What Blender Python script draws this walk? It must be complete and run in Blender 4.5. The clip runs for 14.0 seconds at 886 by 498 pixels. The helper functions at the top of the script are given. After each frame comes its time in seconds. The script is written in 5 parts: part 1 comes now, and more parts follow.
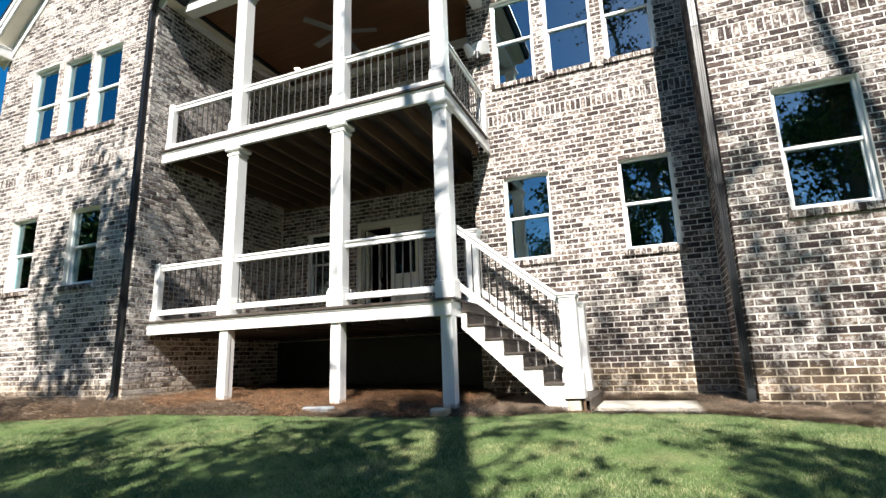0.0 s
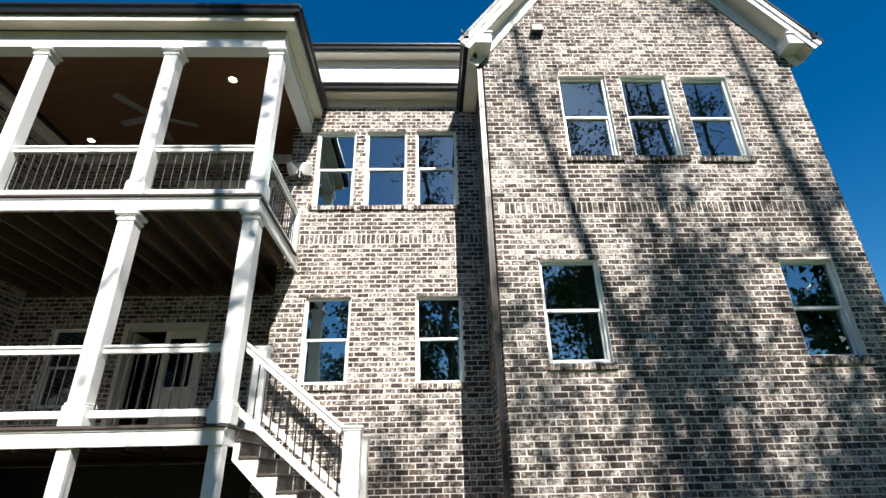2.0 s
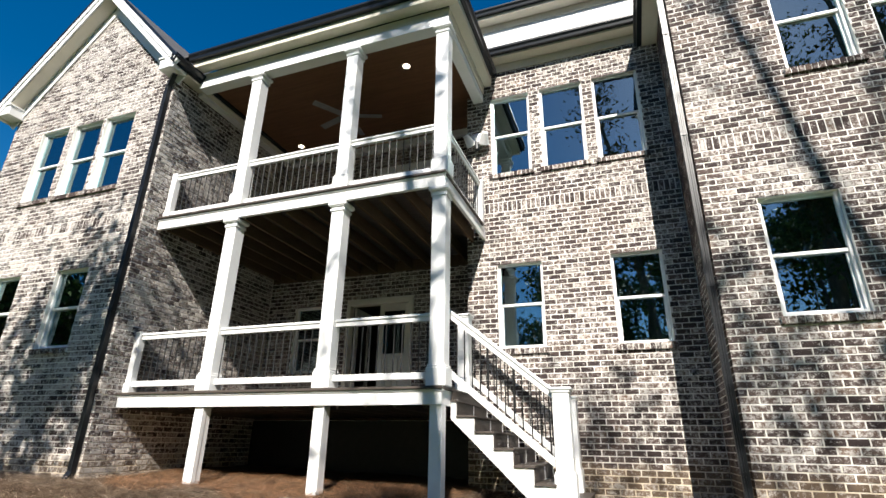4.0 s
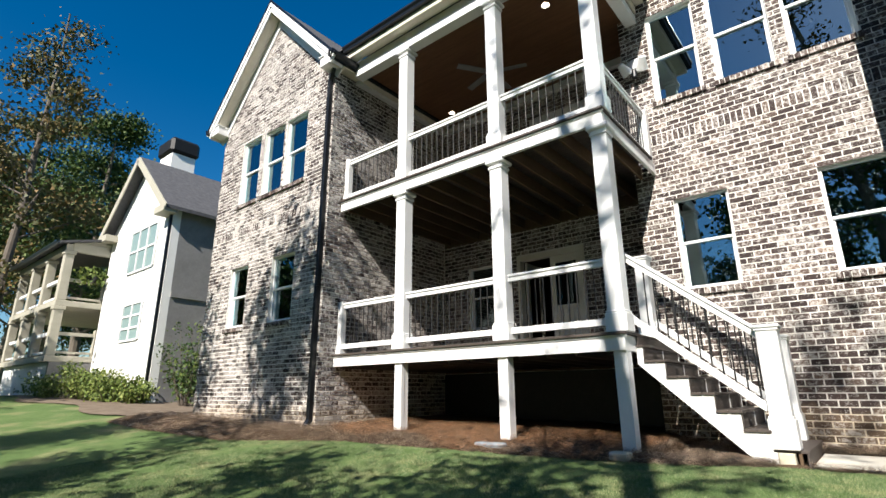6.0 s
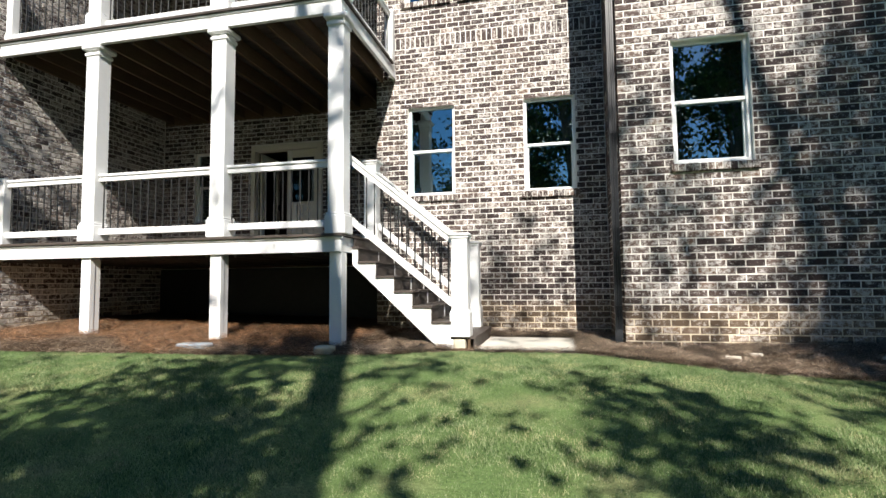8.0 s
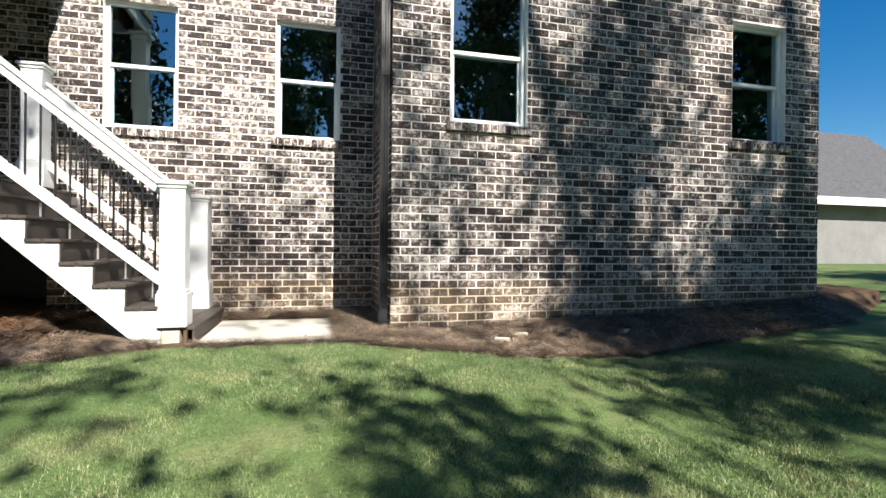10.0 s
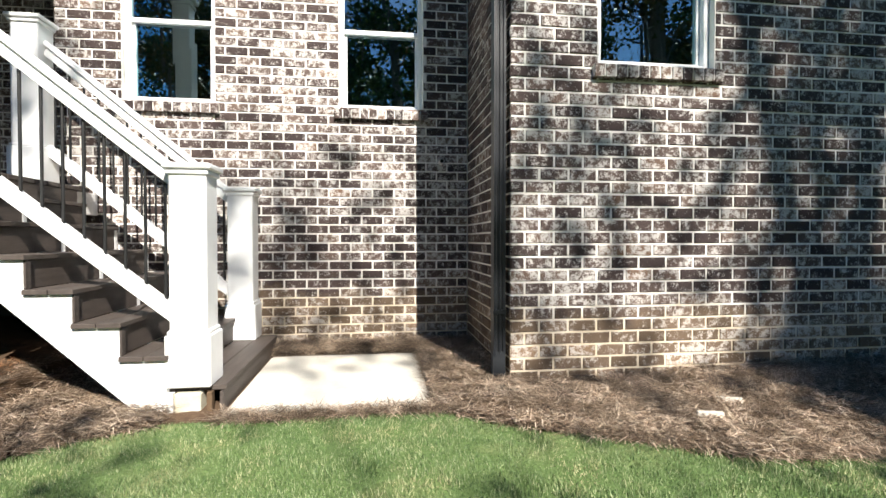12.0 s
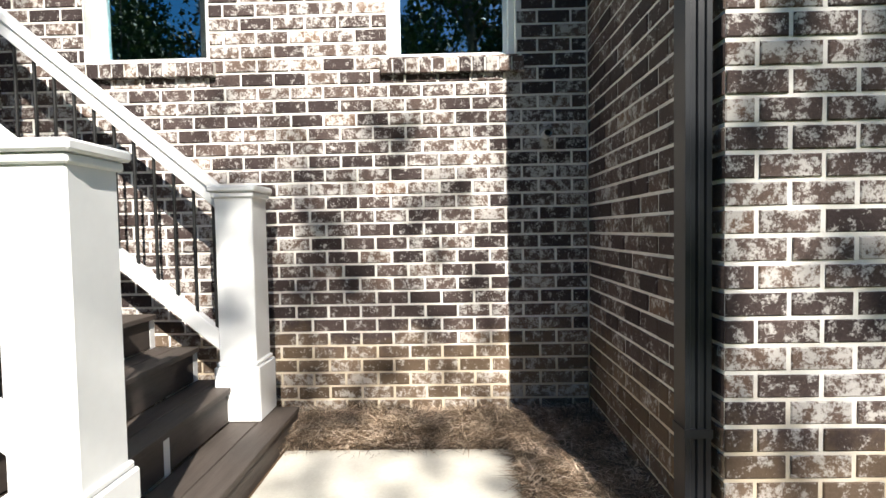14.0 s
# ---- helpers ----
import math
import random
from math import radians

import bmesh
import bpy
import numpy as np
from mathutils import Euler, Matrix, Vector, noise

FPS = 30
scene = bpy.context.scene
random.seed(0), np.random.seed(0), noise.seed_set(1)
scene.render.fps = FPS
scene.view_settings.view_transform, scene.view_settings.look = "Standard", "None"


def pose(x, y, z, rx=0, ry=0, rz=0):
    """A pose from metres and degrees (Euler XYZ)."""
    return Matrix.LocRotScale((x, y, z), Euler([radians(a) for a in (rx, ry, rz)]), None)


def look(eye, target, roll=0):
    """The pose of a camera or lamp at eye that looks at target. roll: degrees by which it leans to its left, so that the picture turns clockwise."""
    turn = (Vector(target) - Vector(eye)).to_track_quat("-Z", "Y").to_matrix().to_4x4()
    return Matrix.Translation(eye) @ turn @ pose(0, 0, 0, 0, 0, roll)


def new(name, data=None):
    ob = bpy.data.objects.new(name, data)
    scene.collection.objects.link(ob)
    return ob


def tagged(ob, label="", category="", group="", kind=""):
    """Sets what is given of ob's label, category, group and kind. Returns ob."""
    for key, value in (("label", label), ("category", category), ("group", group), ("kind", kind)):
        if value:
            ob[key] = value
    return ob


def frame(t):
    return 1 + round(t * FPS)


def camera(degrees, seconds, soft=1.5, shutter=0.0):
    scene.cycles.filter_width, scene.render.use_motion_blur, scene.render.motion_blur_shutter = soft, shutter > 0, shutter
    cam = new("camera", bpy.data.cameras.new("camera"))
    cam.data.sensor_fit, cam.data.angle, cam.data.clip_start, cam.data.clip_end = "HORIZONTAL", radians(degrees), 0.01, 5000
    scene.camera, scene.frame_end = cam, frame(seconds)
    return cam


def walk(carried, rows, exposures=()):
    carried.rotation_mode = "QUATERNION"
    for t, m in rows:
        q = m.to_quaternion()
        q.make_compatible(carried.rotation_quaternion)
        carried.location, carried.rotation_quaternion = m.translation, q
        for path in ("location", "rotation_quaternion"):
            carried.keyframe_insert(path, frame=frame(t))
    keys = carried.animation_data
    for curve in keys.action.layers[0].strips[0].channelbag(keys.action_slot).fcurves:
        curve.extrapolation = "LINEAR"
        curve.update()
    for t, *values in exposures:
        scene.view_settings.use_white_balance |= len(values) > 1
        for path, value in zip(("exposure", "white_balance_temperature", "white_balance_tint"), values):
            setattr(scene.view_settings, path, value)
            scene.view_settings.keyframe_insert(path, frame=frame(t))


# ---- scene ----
cam = camera(82.4, 14.0)
PATH = [
    (0, (-0.058, 0.02, 0.648), (-0.785, 1.834, 1.073), -1.9),
    (0.5, (-0.031, -0.023, 0.727), (-0.482, 1.842, 1.289), -2.3),
    (1, (0.0, -0.074, 0.739), (-0.21, 1.793, 1.426), -2.5),
    (1.5, (0.002, -0.1, 0.75), (-0.027, 1.735, 1.545), -2.3),
    (2, (-0.05, -0.105, 0.755), (0.009, 1.71, 1.593), -1.3),
    (2.5, (-0.085, -0.108, 0.754), (-0.055, 1.707, 1.595), 0.2),
    (3, (-0.092, -0.086, 0.756), (-0.241, 1.732, 1.575), 1.2),
    (3.5, (-0.134, -0.054, 0.758), (-0.528, 1.746, 1.534), 1.1),
    (4, (-0.166, -0.043, 0.766), (-0.809, 1.712, 1.478), 0.9),
    (4.2, (-0.188, -0.054, 0.764), (-0.907, 1.673, 1.471), 0.9),
    (6.3, (-0.171, -0.039, 0.709), (-1.422, 1.441, 1.202), -0.8),
    (6.5, (-0.143, -0.016, 0.714), (-1.396, 1.477, 1.162), -1.1),
    (7, (-0.067, 0.028, 0.722), (-1.149, 1.672, 1.079), -1.5),
    (7.5, (0.049, 0.164, 0.776), (-0.707, 1.999, 1.026), -1.1),
    (8, (0.156, 0.295, 0.8), (-0.273, 2.244, 0.933), -0.6),
    (8.5, (0.169, 0.506, 0.781), (0.14, 2.505, 0.838), 0.4),
    (8.7, (0.135, 0.632, 0.792), (0.305, 2.624, 0.863), 0.7),
    (10.8, (0.187, 2.311, 0.869), (0.715, 4.24, 0.829), 0.7),
    (11, (0.175, 2.514, 0.875), (0.691, 4.446, 0.851), 0.7),
    (11.5, (0.104, 2.978, 0.917), (0.526, 4.933, 0.882), 0.5),
    (12, (0.059, 3.399, 0.978), (0.326, 5.381, 0.942), 0.0),
    (12.5, (0.078, 3.86, 1.024), (0.241, 5.853, 1.005), -0.3),
    (13, (0.051, 4.249, 1.073), (0.142, 6.247, 1.043), -0.4),
    (13.5, (0.086, 4.692, 1.08), (0.111, 6.691, 1.046), -0.8),
    (14, (0.124, 5.131, 1.158), (0.079, 7.129, 1.082), -1.0),
]
walk(cam, [(t, look(eye, target, roll)) for t, eye, target, roll in PATH], [(0, 1.2), (2, 1.05), (8.5, 0.95), (11, 1.22), (14, 1.25)])

# ---- light ----
SUN_EL, SUN_AZ = radians(39.0), radians(14.3)  # the sun stands behind the walker, a little to the +x side
to_sun = Vector((math.sin(SUN_AZ) * math.cos(SUN_EL), -math.cos(SUN_AZ) * math.cos(SUN_EL), math.sin(SUN_EL)))
world = bpy.data.worlds.new("world")
scene.world = world
world.use_nodes = True
wn, wl = world.node_tree.nodes, world.node_tree.links
wn.clear()
sky = wn.new("ShaderNodeTexSky")
sky.sky_type, sky.sun_disc, sky.sun_elevation, sky.sun_rotation = "NISHITA", False, SUN_EL, math.pi - SUN_AZ
sky.air_density, sky.dust_density, sky.ozone_density = 1.0, 0.3, 2.8
hue = wn.new("ShaderNodeHueSaturation")
hue.inputs["Saturation"].default_value, hue.inputs["Value"].default_value = 1.45, 1.0
back = wn.new("ShaderNodeBackground")
back.inputs["Strength"].default_value = 0.062
wout = wn.new("ShaderNodeOutputWorld")
wl.new(sky.outputs[0], hue.inputs["Color"])
wl.new(hue.outputs[0], back.inputs[0])
wl.new(back.outputs[0], wout.inputs[0])
sun_data = bpy.data.lights.new("sun", "SUN")
sun_data.energy, sun_data.angle, sun_data.color = 5.0, radians(0.53), (1.0, 0.945, 0.865)
sun = new("sun", sun_data)
sun.matrix_world = look((0, 0, 0), tuple(-to_sun))


# ---- materials ----
class Mat:
    """A small builder of node materials."""

    def __init__(self, name, rough=0.6, metal=0.0, spec=0.5):
        self.m = bpy.data.materials.new(name)
        self.m.use_nodes = True
        self.t = self.m.node_tree
        self.b = self.t.nodes["Principled BSDF"]
        self.b.inputs["Roughness"].default_value = rough
        self.b.inputs["Metallic"].default_value = metal
        self.b.inputs["Specular IOR Level"].default_value = spec

    def node(self, kind, **values):
        n = self.t.nodes.new(kind)
        for k, v in values.items():
            n.inputs[k].default_value = v
        return n

    def link(self, a, b):
        self.t.links.new(a, b)

    def coords(self, scale=(1, 1, 1)):
        m = self.node("ShaderNodeMapping")
        m.inputs["Scale"].default_value = scale
        g = self.node("ShaderNodeNewGeometry")
        self.link(g.outputs["Position"], m.inputs["Vector"])
        return m.outputs["Vector"]

    def noise(self, scale, detail=4.0, rough=0.6, stretch=(1, 1, 1)):
        n = self.node("ShaderNodeTexNoise", Scale=scale, Detail=detail, Roughness=rough)
        self.link(self.coords(stretch), n.inputs["Vector"])
        return n.outputs["Fac"]

    def ramp(self, fac, stops):
        r = self.node("ShaderNodeValToRGB")
        while len(r.color_ramp.elements) < len(stops):
            r.color_ramp.elements.new(0.5)
        for e, (p, c) in zip(r.color_ramp.elements, stops):
            e.position, e.color = p, (*(c if isinstance(c, tuple) else (c, c, c)), 1)
        self.link(fac, r.inputs["Fac"])
        return r.outputs["Color"]

    def mix(self, fac, a, b, mode="MIX"):
        n = self.t.nodes.new("ShaderNodeMix")
        n.data_type, n.blend_type = "RGBA", mode
        for sock, v in ((n.inputs[0], fac), (n.inputs[6], a), (n.inputs[7], b)):
            if isinstance(v, (int, float)):
                sock.default_value = v
            elif isinstance(v, tuple):
                sock.default_value = (*v, 1)
            else:
                self.link(v, sock)
        return n.outputs[2]

    def colour(self, c):
        if isinstance(c, tuple):
            self.b.inputs["Base Color"].default_value = (*c, 1)
        else:
            self.link(c, self.b.inputs["Base Color"])
        return self

    def bump(self, height, strength=0.3, distance=0.01):
        n = self.node("ShaderNodeBump", Strength=strength, Distance=distance)
        self.link(height, n.inputs["Height"])
        self.link(n.outputs["Normal"], self.b.inputs["Normal"])
        return self


def brick_material(name, island, bare=0.606):
    """Tumbled charcoal-brown brick with chalky white smears, fewer with a higher bare; one tone a brick."""
    k = Mat(name, rough=0.85, spec=0.25)
    rnd = k.node("ShaderNodeNewGeometry").outputs["Random Per Island"] if island else k.node("ShaderNodeObjectInfo").outputs["Random"]
    tone = k.ramp(rnd, [(0.0, (0.038, 0.027, 0.026)), (0.3, (0.062, 0.044, 0.040)), (0.62, (0.092, 0.065, 0.056)), (0.93, (0.124, 0.086, 0.068)), (1.0, (0.17, 0.106, 0.072))])
    grain = k.noise(90, 5, 0.7)
    tone = k.mix(0.6, tone, k.ramp(grain, [(0.3, 0.5), (0.7, 1.5)]), "MULTIPLY")
    # chalky smears: blotches of their own on every brick, broken by fine grain
    place = k.node("ShaderNodeVectorMath")
    place.operation = "MULTIPLY_ADD"
    k.link(rnd, place.inputs[0])
    place.inputs[1].default_value = (31.0, 17.0, 23.0)
    k.link(k.coords(), place.inputs[2])
    big, fine = k.node("ShaderNodeTexNoise", Scale=21.0, Detail=5.0, Roughness=0.65), k.node("ShaderNodeTexNoise", Scale=95.0, Detail=5.0, Roughness=0.75)
    k.link(place.outputs[0], big.inputs["Vector"])
    k.link(place.outputs[0], fine.inputs["Vector"])
    total = big.outputs["Fac"]
    for other, weight in ((fine.outputs["Fac"], 0.75), (k.noise(1.1, 3, 0.6), 0.30), (rnd, 0.16)):
        m1 = k.node("ShaderNodeMath")
        m1.operation = "MULTIPLY_ADD"
        k.link(other, m1.inputs[0])
        m1.inputs[1].default_value = weight
        k.link(total, m1.inputs[2])
        total = m1.outputs[0]
    m5 = k.node("ShaderNodeMath")
    m5.operation = "SUBTRACT"
    k.link(total, m5.inputs[0])
    m5.inputs[1].default_value = bare
    smear = k.ramp(m5.outputs[0], [(0.515, 0.0), (0.56, 0.36), (0.64, 0.78)])
    col = k.mix(smear, tone, (0.60, 0.57, 0.535))
    # splashed clay on the lowest courses
    pos = k.node("ShaderNodeSeparateXYZ")
    k.link(k.coords(), pos.inputs[0])
    m4 = k.node("ShaderNodeMath")
    m4.operation = "MULTIPLY_ADD"
    k.link(k.noise(2.2, 5, 0.7), m4.inputs[0])
    m4.inputs[1].default_value = -0.85
    k.link(pos.outputs["Z"], m4.inputs[2])
    clay = k.ramp(m4.outputs[0], [(0.0, 0.20), (0.14, 0.0)])
    col = k.mix(clay, col, (0.36, 0.25, 0.13))
    k.colour(col).bump(k.mix(0.5, grain, k.noise(25, 4)), 0.5, 0.006)
    return k.m


def simple(name, a, b, scale, rough, spec=0.4, bump=0.15, metal=0.0, stretch=(1, 1, 1), fine=None):
    k = Mat(name, rough, metal, spec)
    n = k.noise(scale, 5, 0.65, stretch)
    f = k.noise(fine or scale * 9, 3, 0.6, stretch)
    c = k.mix(0.35, k.ramp(n, [(0.3, a), (0.7, b)]), k.ramp(f, [(0.3, a), (0.7, b)]))
    k.colour(c).bump(f, bump, 0.004)
    return k.m


M_BRICK, M_BRICK_STUFF = brick_material("tumbled_brick", False), brick_material("tumbled_brick_field", True)
M_BRICK_PALE, M_BRICK_PLAIN = brick_material("chalky_brick_field", True, 0.545), brick_material("plain_brick_field", True, 0.69)


def mortar_material():
    k = Mat("mortar", 0.95, 0, 0.1)
    n = k.ramp(k.noise(14, 5), [(0.3, (0.72, 0.69, 0.635)), (0.7, (0.85, 0.82, 0.765))])
    pos = k.node("ShaderNodeSeparateXYZ")
    k.link(k.coords(), pos.inputs[0])
    m4 = k.node("ShaderNodeMath")
    m4.operation = "MULTIPLY_ADD"
    k.link(k.noise(3.0, 3), m4.inputs[0])
    m4.inputs[1].default_value = -0.7
    k.link(pos.outputs["Z"], m4.inputs[2])
    k.colour(k.mix(k.ramp(m4.outputs[0], [(0.0, 0.65), (0.24, 0.0)]), n, (0.56, 0.44, 0.27))).bump(k.noise(120, 4), 0.4, 0.004)
    return k.m


M_MORTAR = mortar_material()
M_WHITE = simple("white_trim_paint", (0.76, 0.76, 0.75), (0.83, 0.83, 0.82), 2.5, 0.45, 0.4, 0.04)
M_CREAM = simple("cream_soffit_paint", (0.60, 0.56, 0.46), (0.68, 0.64, 0.54), 2.0, 0.55, 0.3, 0.04)
M_FRAME = simple("white_vinyl_frame", (0.74, 0.74, 0.73), (0.80, 0.80, 0.79), 4, 0.35, 0.5, 0.02)
M_BRONZE = simple("dark_bronze_gutter", (0.007, 0.008, 0.010), (0.011, 0.013, 0.016), 3, 0.34, 0.4, 0.03)
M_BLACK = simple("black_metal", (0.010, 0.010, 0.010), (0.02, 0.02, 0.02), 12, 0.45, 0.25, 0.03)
M_DECK = simple("brown_deck_board", (0.048, 0.038, 0.033), (0.092, 0.075, 0.064), 5, 0.6, 0.3, 0.3, stretch=(0.6, 6, 6))
M_TREAD = simple("brown_stair_board", (0.048, 0.038, 0.033), (0.092, 0.075, 0.064), 5, 0.6, 0.3, 0.3, stretch=(6, 0.6, 6))
M_JOIST = simple("brown_pine_joist", (0.085, 0.055, 0.032), (0.14, 0.092, 0.055), 4, 0.8, 0.2, 0.2, stretch=(6, 0.7, 6))
M_CEIL = simple("stained_board_ceiling", (0.10, 0.048, 0.022), (0.19, 0.095, 0.045), 3, 0.55, 0.3, 0.2, stretch=(0.4, 5, 5))
M_CONC = simple("pale_concrete", (0.50, 0.47, 0.40), (0.64, 0.61, 0.54), 3.5, 0.9, 0.2, 0.25, fine=80)
M_STONE = simple("pale_block", (0.42, 0.38, 0.28), (0.62, 0.58, 0.46), 9, 0.9, 0.2, 0.4)
M_BLUESTONE = simple("grey_block", (0.22, 0.26, 0.30), (0.36, 0.40, 0.43), 9, 0.9, 0.2, 0.4)
M_SHINGLE = simple("grey_roof_shingle", (0.055, 0.055, 0.060), (0.12, 0.12, 0.125), 6, 0.9, 0.2, 0.5, fine=40)
# dark brown that stands for the dimness inside the rooms
M_ROOM = simple("dim_room", (0.09, 0.075, 0.06), (0.14, 0.12, 0.10), 1.2, 0.9, 0.2, 0.05)
M_DIRT = simple("bed_soil", (0.050, 0.033, 0.022), (0.14, 0.092, 0.058), 5, 1.0, 0.1, 0.6)
M_FARBED = simple("dry_mulch", (0.12, 0.09, 0.065), (0.25, 0.20, 0.15), 2.5, 1.0, 0.1, 0.6)
M_BARK = simple("grey_bark", (0.09, 0.075, 0.062), (0.20, 0.17, 0.14), 7, 0.95, 0.1, 0.8, stretch=(1, 1, 0.25))
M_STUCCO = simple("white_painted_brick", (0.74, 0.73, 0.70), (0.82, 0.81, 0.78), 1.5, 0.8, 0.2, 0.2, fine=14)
# the neighbour's white brick with its side's shade put in; plain grey elsewhere
M_SHADEGREY = simple("shade_grey", (0.17, 0.165, 0.16), (0.25, 0.245, 0.24), 1.5, 0.85, 0.2, 0.2, fine=14)
M_TAN = simple("tan_porch_trim", (0.36, 0.34, 0.27), (0.46, 0.43, 0.35), 2, 0.6, 0.3, 0.05)
M_BEAD = simple("door_paint", (0.68, 0.65, 0.55), (0.76, 0.73, 0.63), 3, 0.45, 0.4, 0.04)
M_PALE = simple("far_window_blind", (0.17, 0.25, 0.25), (0.24, 0.33, 0.32), 2, 0.4, 0.4, 0.03)


def leaf_material(name, a, b, c, patch=None):
    """Leaf-like pieces, one tone each; patch: size, low and high tint of the drifts that they lie in."""
    k = Mat(name, 0.6, 0, 0.3)
    rnd = k.node("ShaderNodeNewGeometry").outputs["Random Per Island"]
    col = k.ramp(rnd, [(0.0, a), (0.55, b), (1.0, c)])
    if patch:
        col = k.mix(1.0, col, k.ramp(k.noise(patch[0], 4, 0.65), [(0.34, patch[1]), (0.5, (1.0, 1.0, 1.0)), (0.66, patch[2])]), "MULTIPLY")
    k.colour(col)
    k.b.inputs["Transmission Weight"].default_value = 0.0
    return k.m


M_LEAF = leaf_material("green_leaf", (0.020, 0.045, 0.012), (0.05, 0.092, 0.020), (0.11, 0.14, 0.03))
M_AUTUMN = leaf_material("autumn_leaf", (0.04, 0.05, 0.016), (0.09, 0.085, 0.025), (0.19, 0.115, 0.035))
M_SHRUB = leaf_material("shrub_leaf", (0.06, 0.10, 0.02), (0.14, 0.19, 0.04), (0.24, 0.27, 0.07))
M_BLADE = leaf_material("grass_blade", (0.050, 0.092, 0.030), (0.135, 0.200, 0.074), (0.33, 0.36, 0.20), (2.6, (0.62, 0.72, 0.60), (1.55, 1.25, 1.35)))
M_STRAW = leaf_material("pine_straw", (0.055, 0.038, 0.027), (0.23, 0.160, 0.105), (0.60, 0.49, 0.37), (5.0, (0.45, 0.42, 0.40), (1.55, 1.55, 1.6)))
M_STRAW_RED = leaf_material("fresh_pine_straw", (0.12, 0.055, 0.026), (0.36, 0.180, 0.085), (0.62, 0.36, 0.19), (5.0, (0.5, 0.45, 0.42), (1.4, 1.4, 1.5)))


def lawn_material():
    k = Mat("lawn", 0.9, 0, 0.15)
    a = k.ramp(k.noise(0.9, 4), [(0.3, (0.078, 0.130, 0.042)), (0.52, (0.115, 0.172, 0.058)), (0.68, (0.22, 0.22, 0.105))])
    b = k.ramp(k.noise(45, 4, 0.7), [(0.3, 0.55), (0.7, 1.4)])
    k.colour(k.mix(0.8, a, b, "MULTIPLY")).bump(k.noise(60, 3), 0.8, 0.02)
    return k.m


M_LAWN = lawn_material()


def glass_material(name, ior):
    m = bpy.data.materials.new(name)
    m.use_nodes = True
    t = m.node_tree
    t.nodes.clear()
    out, mixn = t.nodes.new("ShaderNodeOutputMaterial"), t.nodes.new("ShaderNodeMixShader")
    clear, shine, fres = t.nodes.new("ShaderNodeBsdfTransparent"), t.nodes.new("ShaderNodeBsdfGlossy"), t.nodes.new("ShaderNodeFresnel")
    clear.inputs["Color"].default_value = (0.42, 0.44, 0.43, 1)
    shine.inputs["Roughness"].default_value, shine.inputs["Color"].default_value = 0.0, (0.72, 0.95, 1, 1)
    fres.inputs["IOR"].default_value = ior
    t.links.new(fres.outputs[0], mixn.inputs[0])
    t.links.new(clear.outputs[0], mixn.inputs[1])
    t.links.new(shine.outputs[0], mixn.inputs[2])
    t.links.new(mixn.outputs[0], out.inputs[0])
    return m


M_GLASS, M_DOOR_GLASS = glass_material("coated_window_glass", 3.3), glass_material("plain_door_glass", 1.45)


def glow_material(name, colour, strength):
    k = Mat(name)
    k.colour(colour)
    k.b.inputs["Emission Color"].default_value, k.b.inputs["Emission Strength"].default_value = (*colour, 1), strength
    return k.m


M_LAMP = glow_material("lit_lamp", (1.0, 0.86, 0.66), 6.0)


# ---- mesh helpers ----
def mesh_object(name, verts, faces, material, parent=None, smooth=False):
    me = bpy.data.meshes.new(name)
    me.from_pydata([tuple(v) for v in verts], [], faces)
    me.materials.append(material)
    if smooth:
        me.polygons.foreach_set("use_smooth", [True] * len(me.polygons))
    ob = new(name, me)
    ob.parent = parent
    return ob


def part(name, bm, material, parent, label=""):
    me = bpy.data.meshes.new(name)
    bm.to_mesh(me)
    bm.free()
    me.materials.append(material)
    ob = new(name, me)
    ob.parent = parent
    if label:
        ob["label"] = label
    return ob


def add_box(bm, x0, x1, y0, y1, z0, z1, bevel=0.0):
    vs = [bm.verts.new((x, y, z)) for x in (x0, x1) for y in (y0, y1) for z in (z0, z1)]
    quads = [(0, 1, 3, 2), (4, 6, 7, 5), (0, 4, 5, 1), (2, 3, 7, 6), (0, 2, 6, 4), (1, 5, 7, 3)]
    fs = [bm.faces.new([vs[i] for i in q]) for q in quads]
    if bevel:
        edges = {e for f in fs for e in f.edges}
        bmesh.ops.bevel(bm, geom=list(edges), offset=bevel, segments=1, affect="EDGES")


def box(name, x0, x1, y0, y1, z0, z1, material, parent=None, bevel=0.004, label=""):
    bm = bmesh.new()
    add_box(bm, x0, x1, y0, y1, z0, z1, bevel)
    return part(name, bm, material, parent, label)


def beam_between(bm, a, b, w, h, up=Vector((0, 0, 1))):
    """A straight square member from a to b; w across, h along up."""
    a, b = Vector(a), Vector(b)
    d = (b - a).normalized()
    s = d.cross(up).normalized()
    u = s.cross(d).normalized()
    vs = [bm.verts.new(p + s * i * w / 2 + u * j * h / 2) for p in (a, b) for i, j in ((-1, -1), (1, -1), (1, 1), (-1, 1))]
    for q in ((0, 3, 2, 1), (4, 5, 6, 7), (0, 1, 5, 4), (1, 2, 6, 5), (2, 3, 7, 6), (3, 0, 4, 7)):
        bm.faces.new([vs[i] for i in q])


def member(name, a, b, w, h, material, parent=None, bevel=0.0, up=Vector((0, 0, 1))):
    bm = bmesh.new()
    beam_between(bm, a, b, w, h, up)
    if bevel:
        bmesh.ops.bevel(bm, geom=list(bm.edges), offset=bevel, segments=1, affect="EDGES")
    return part(name, bm, material, parent)


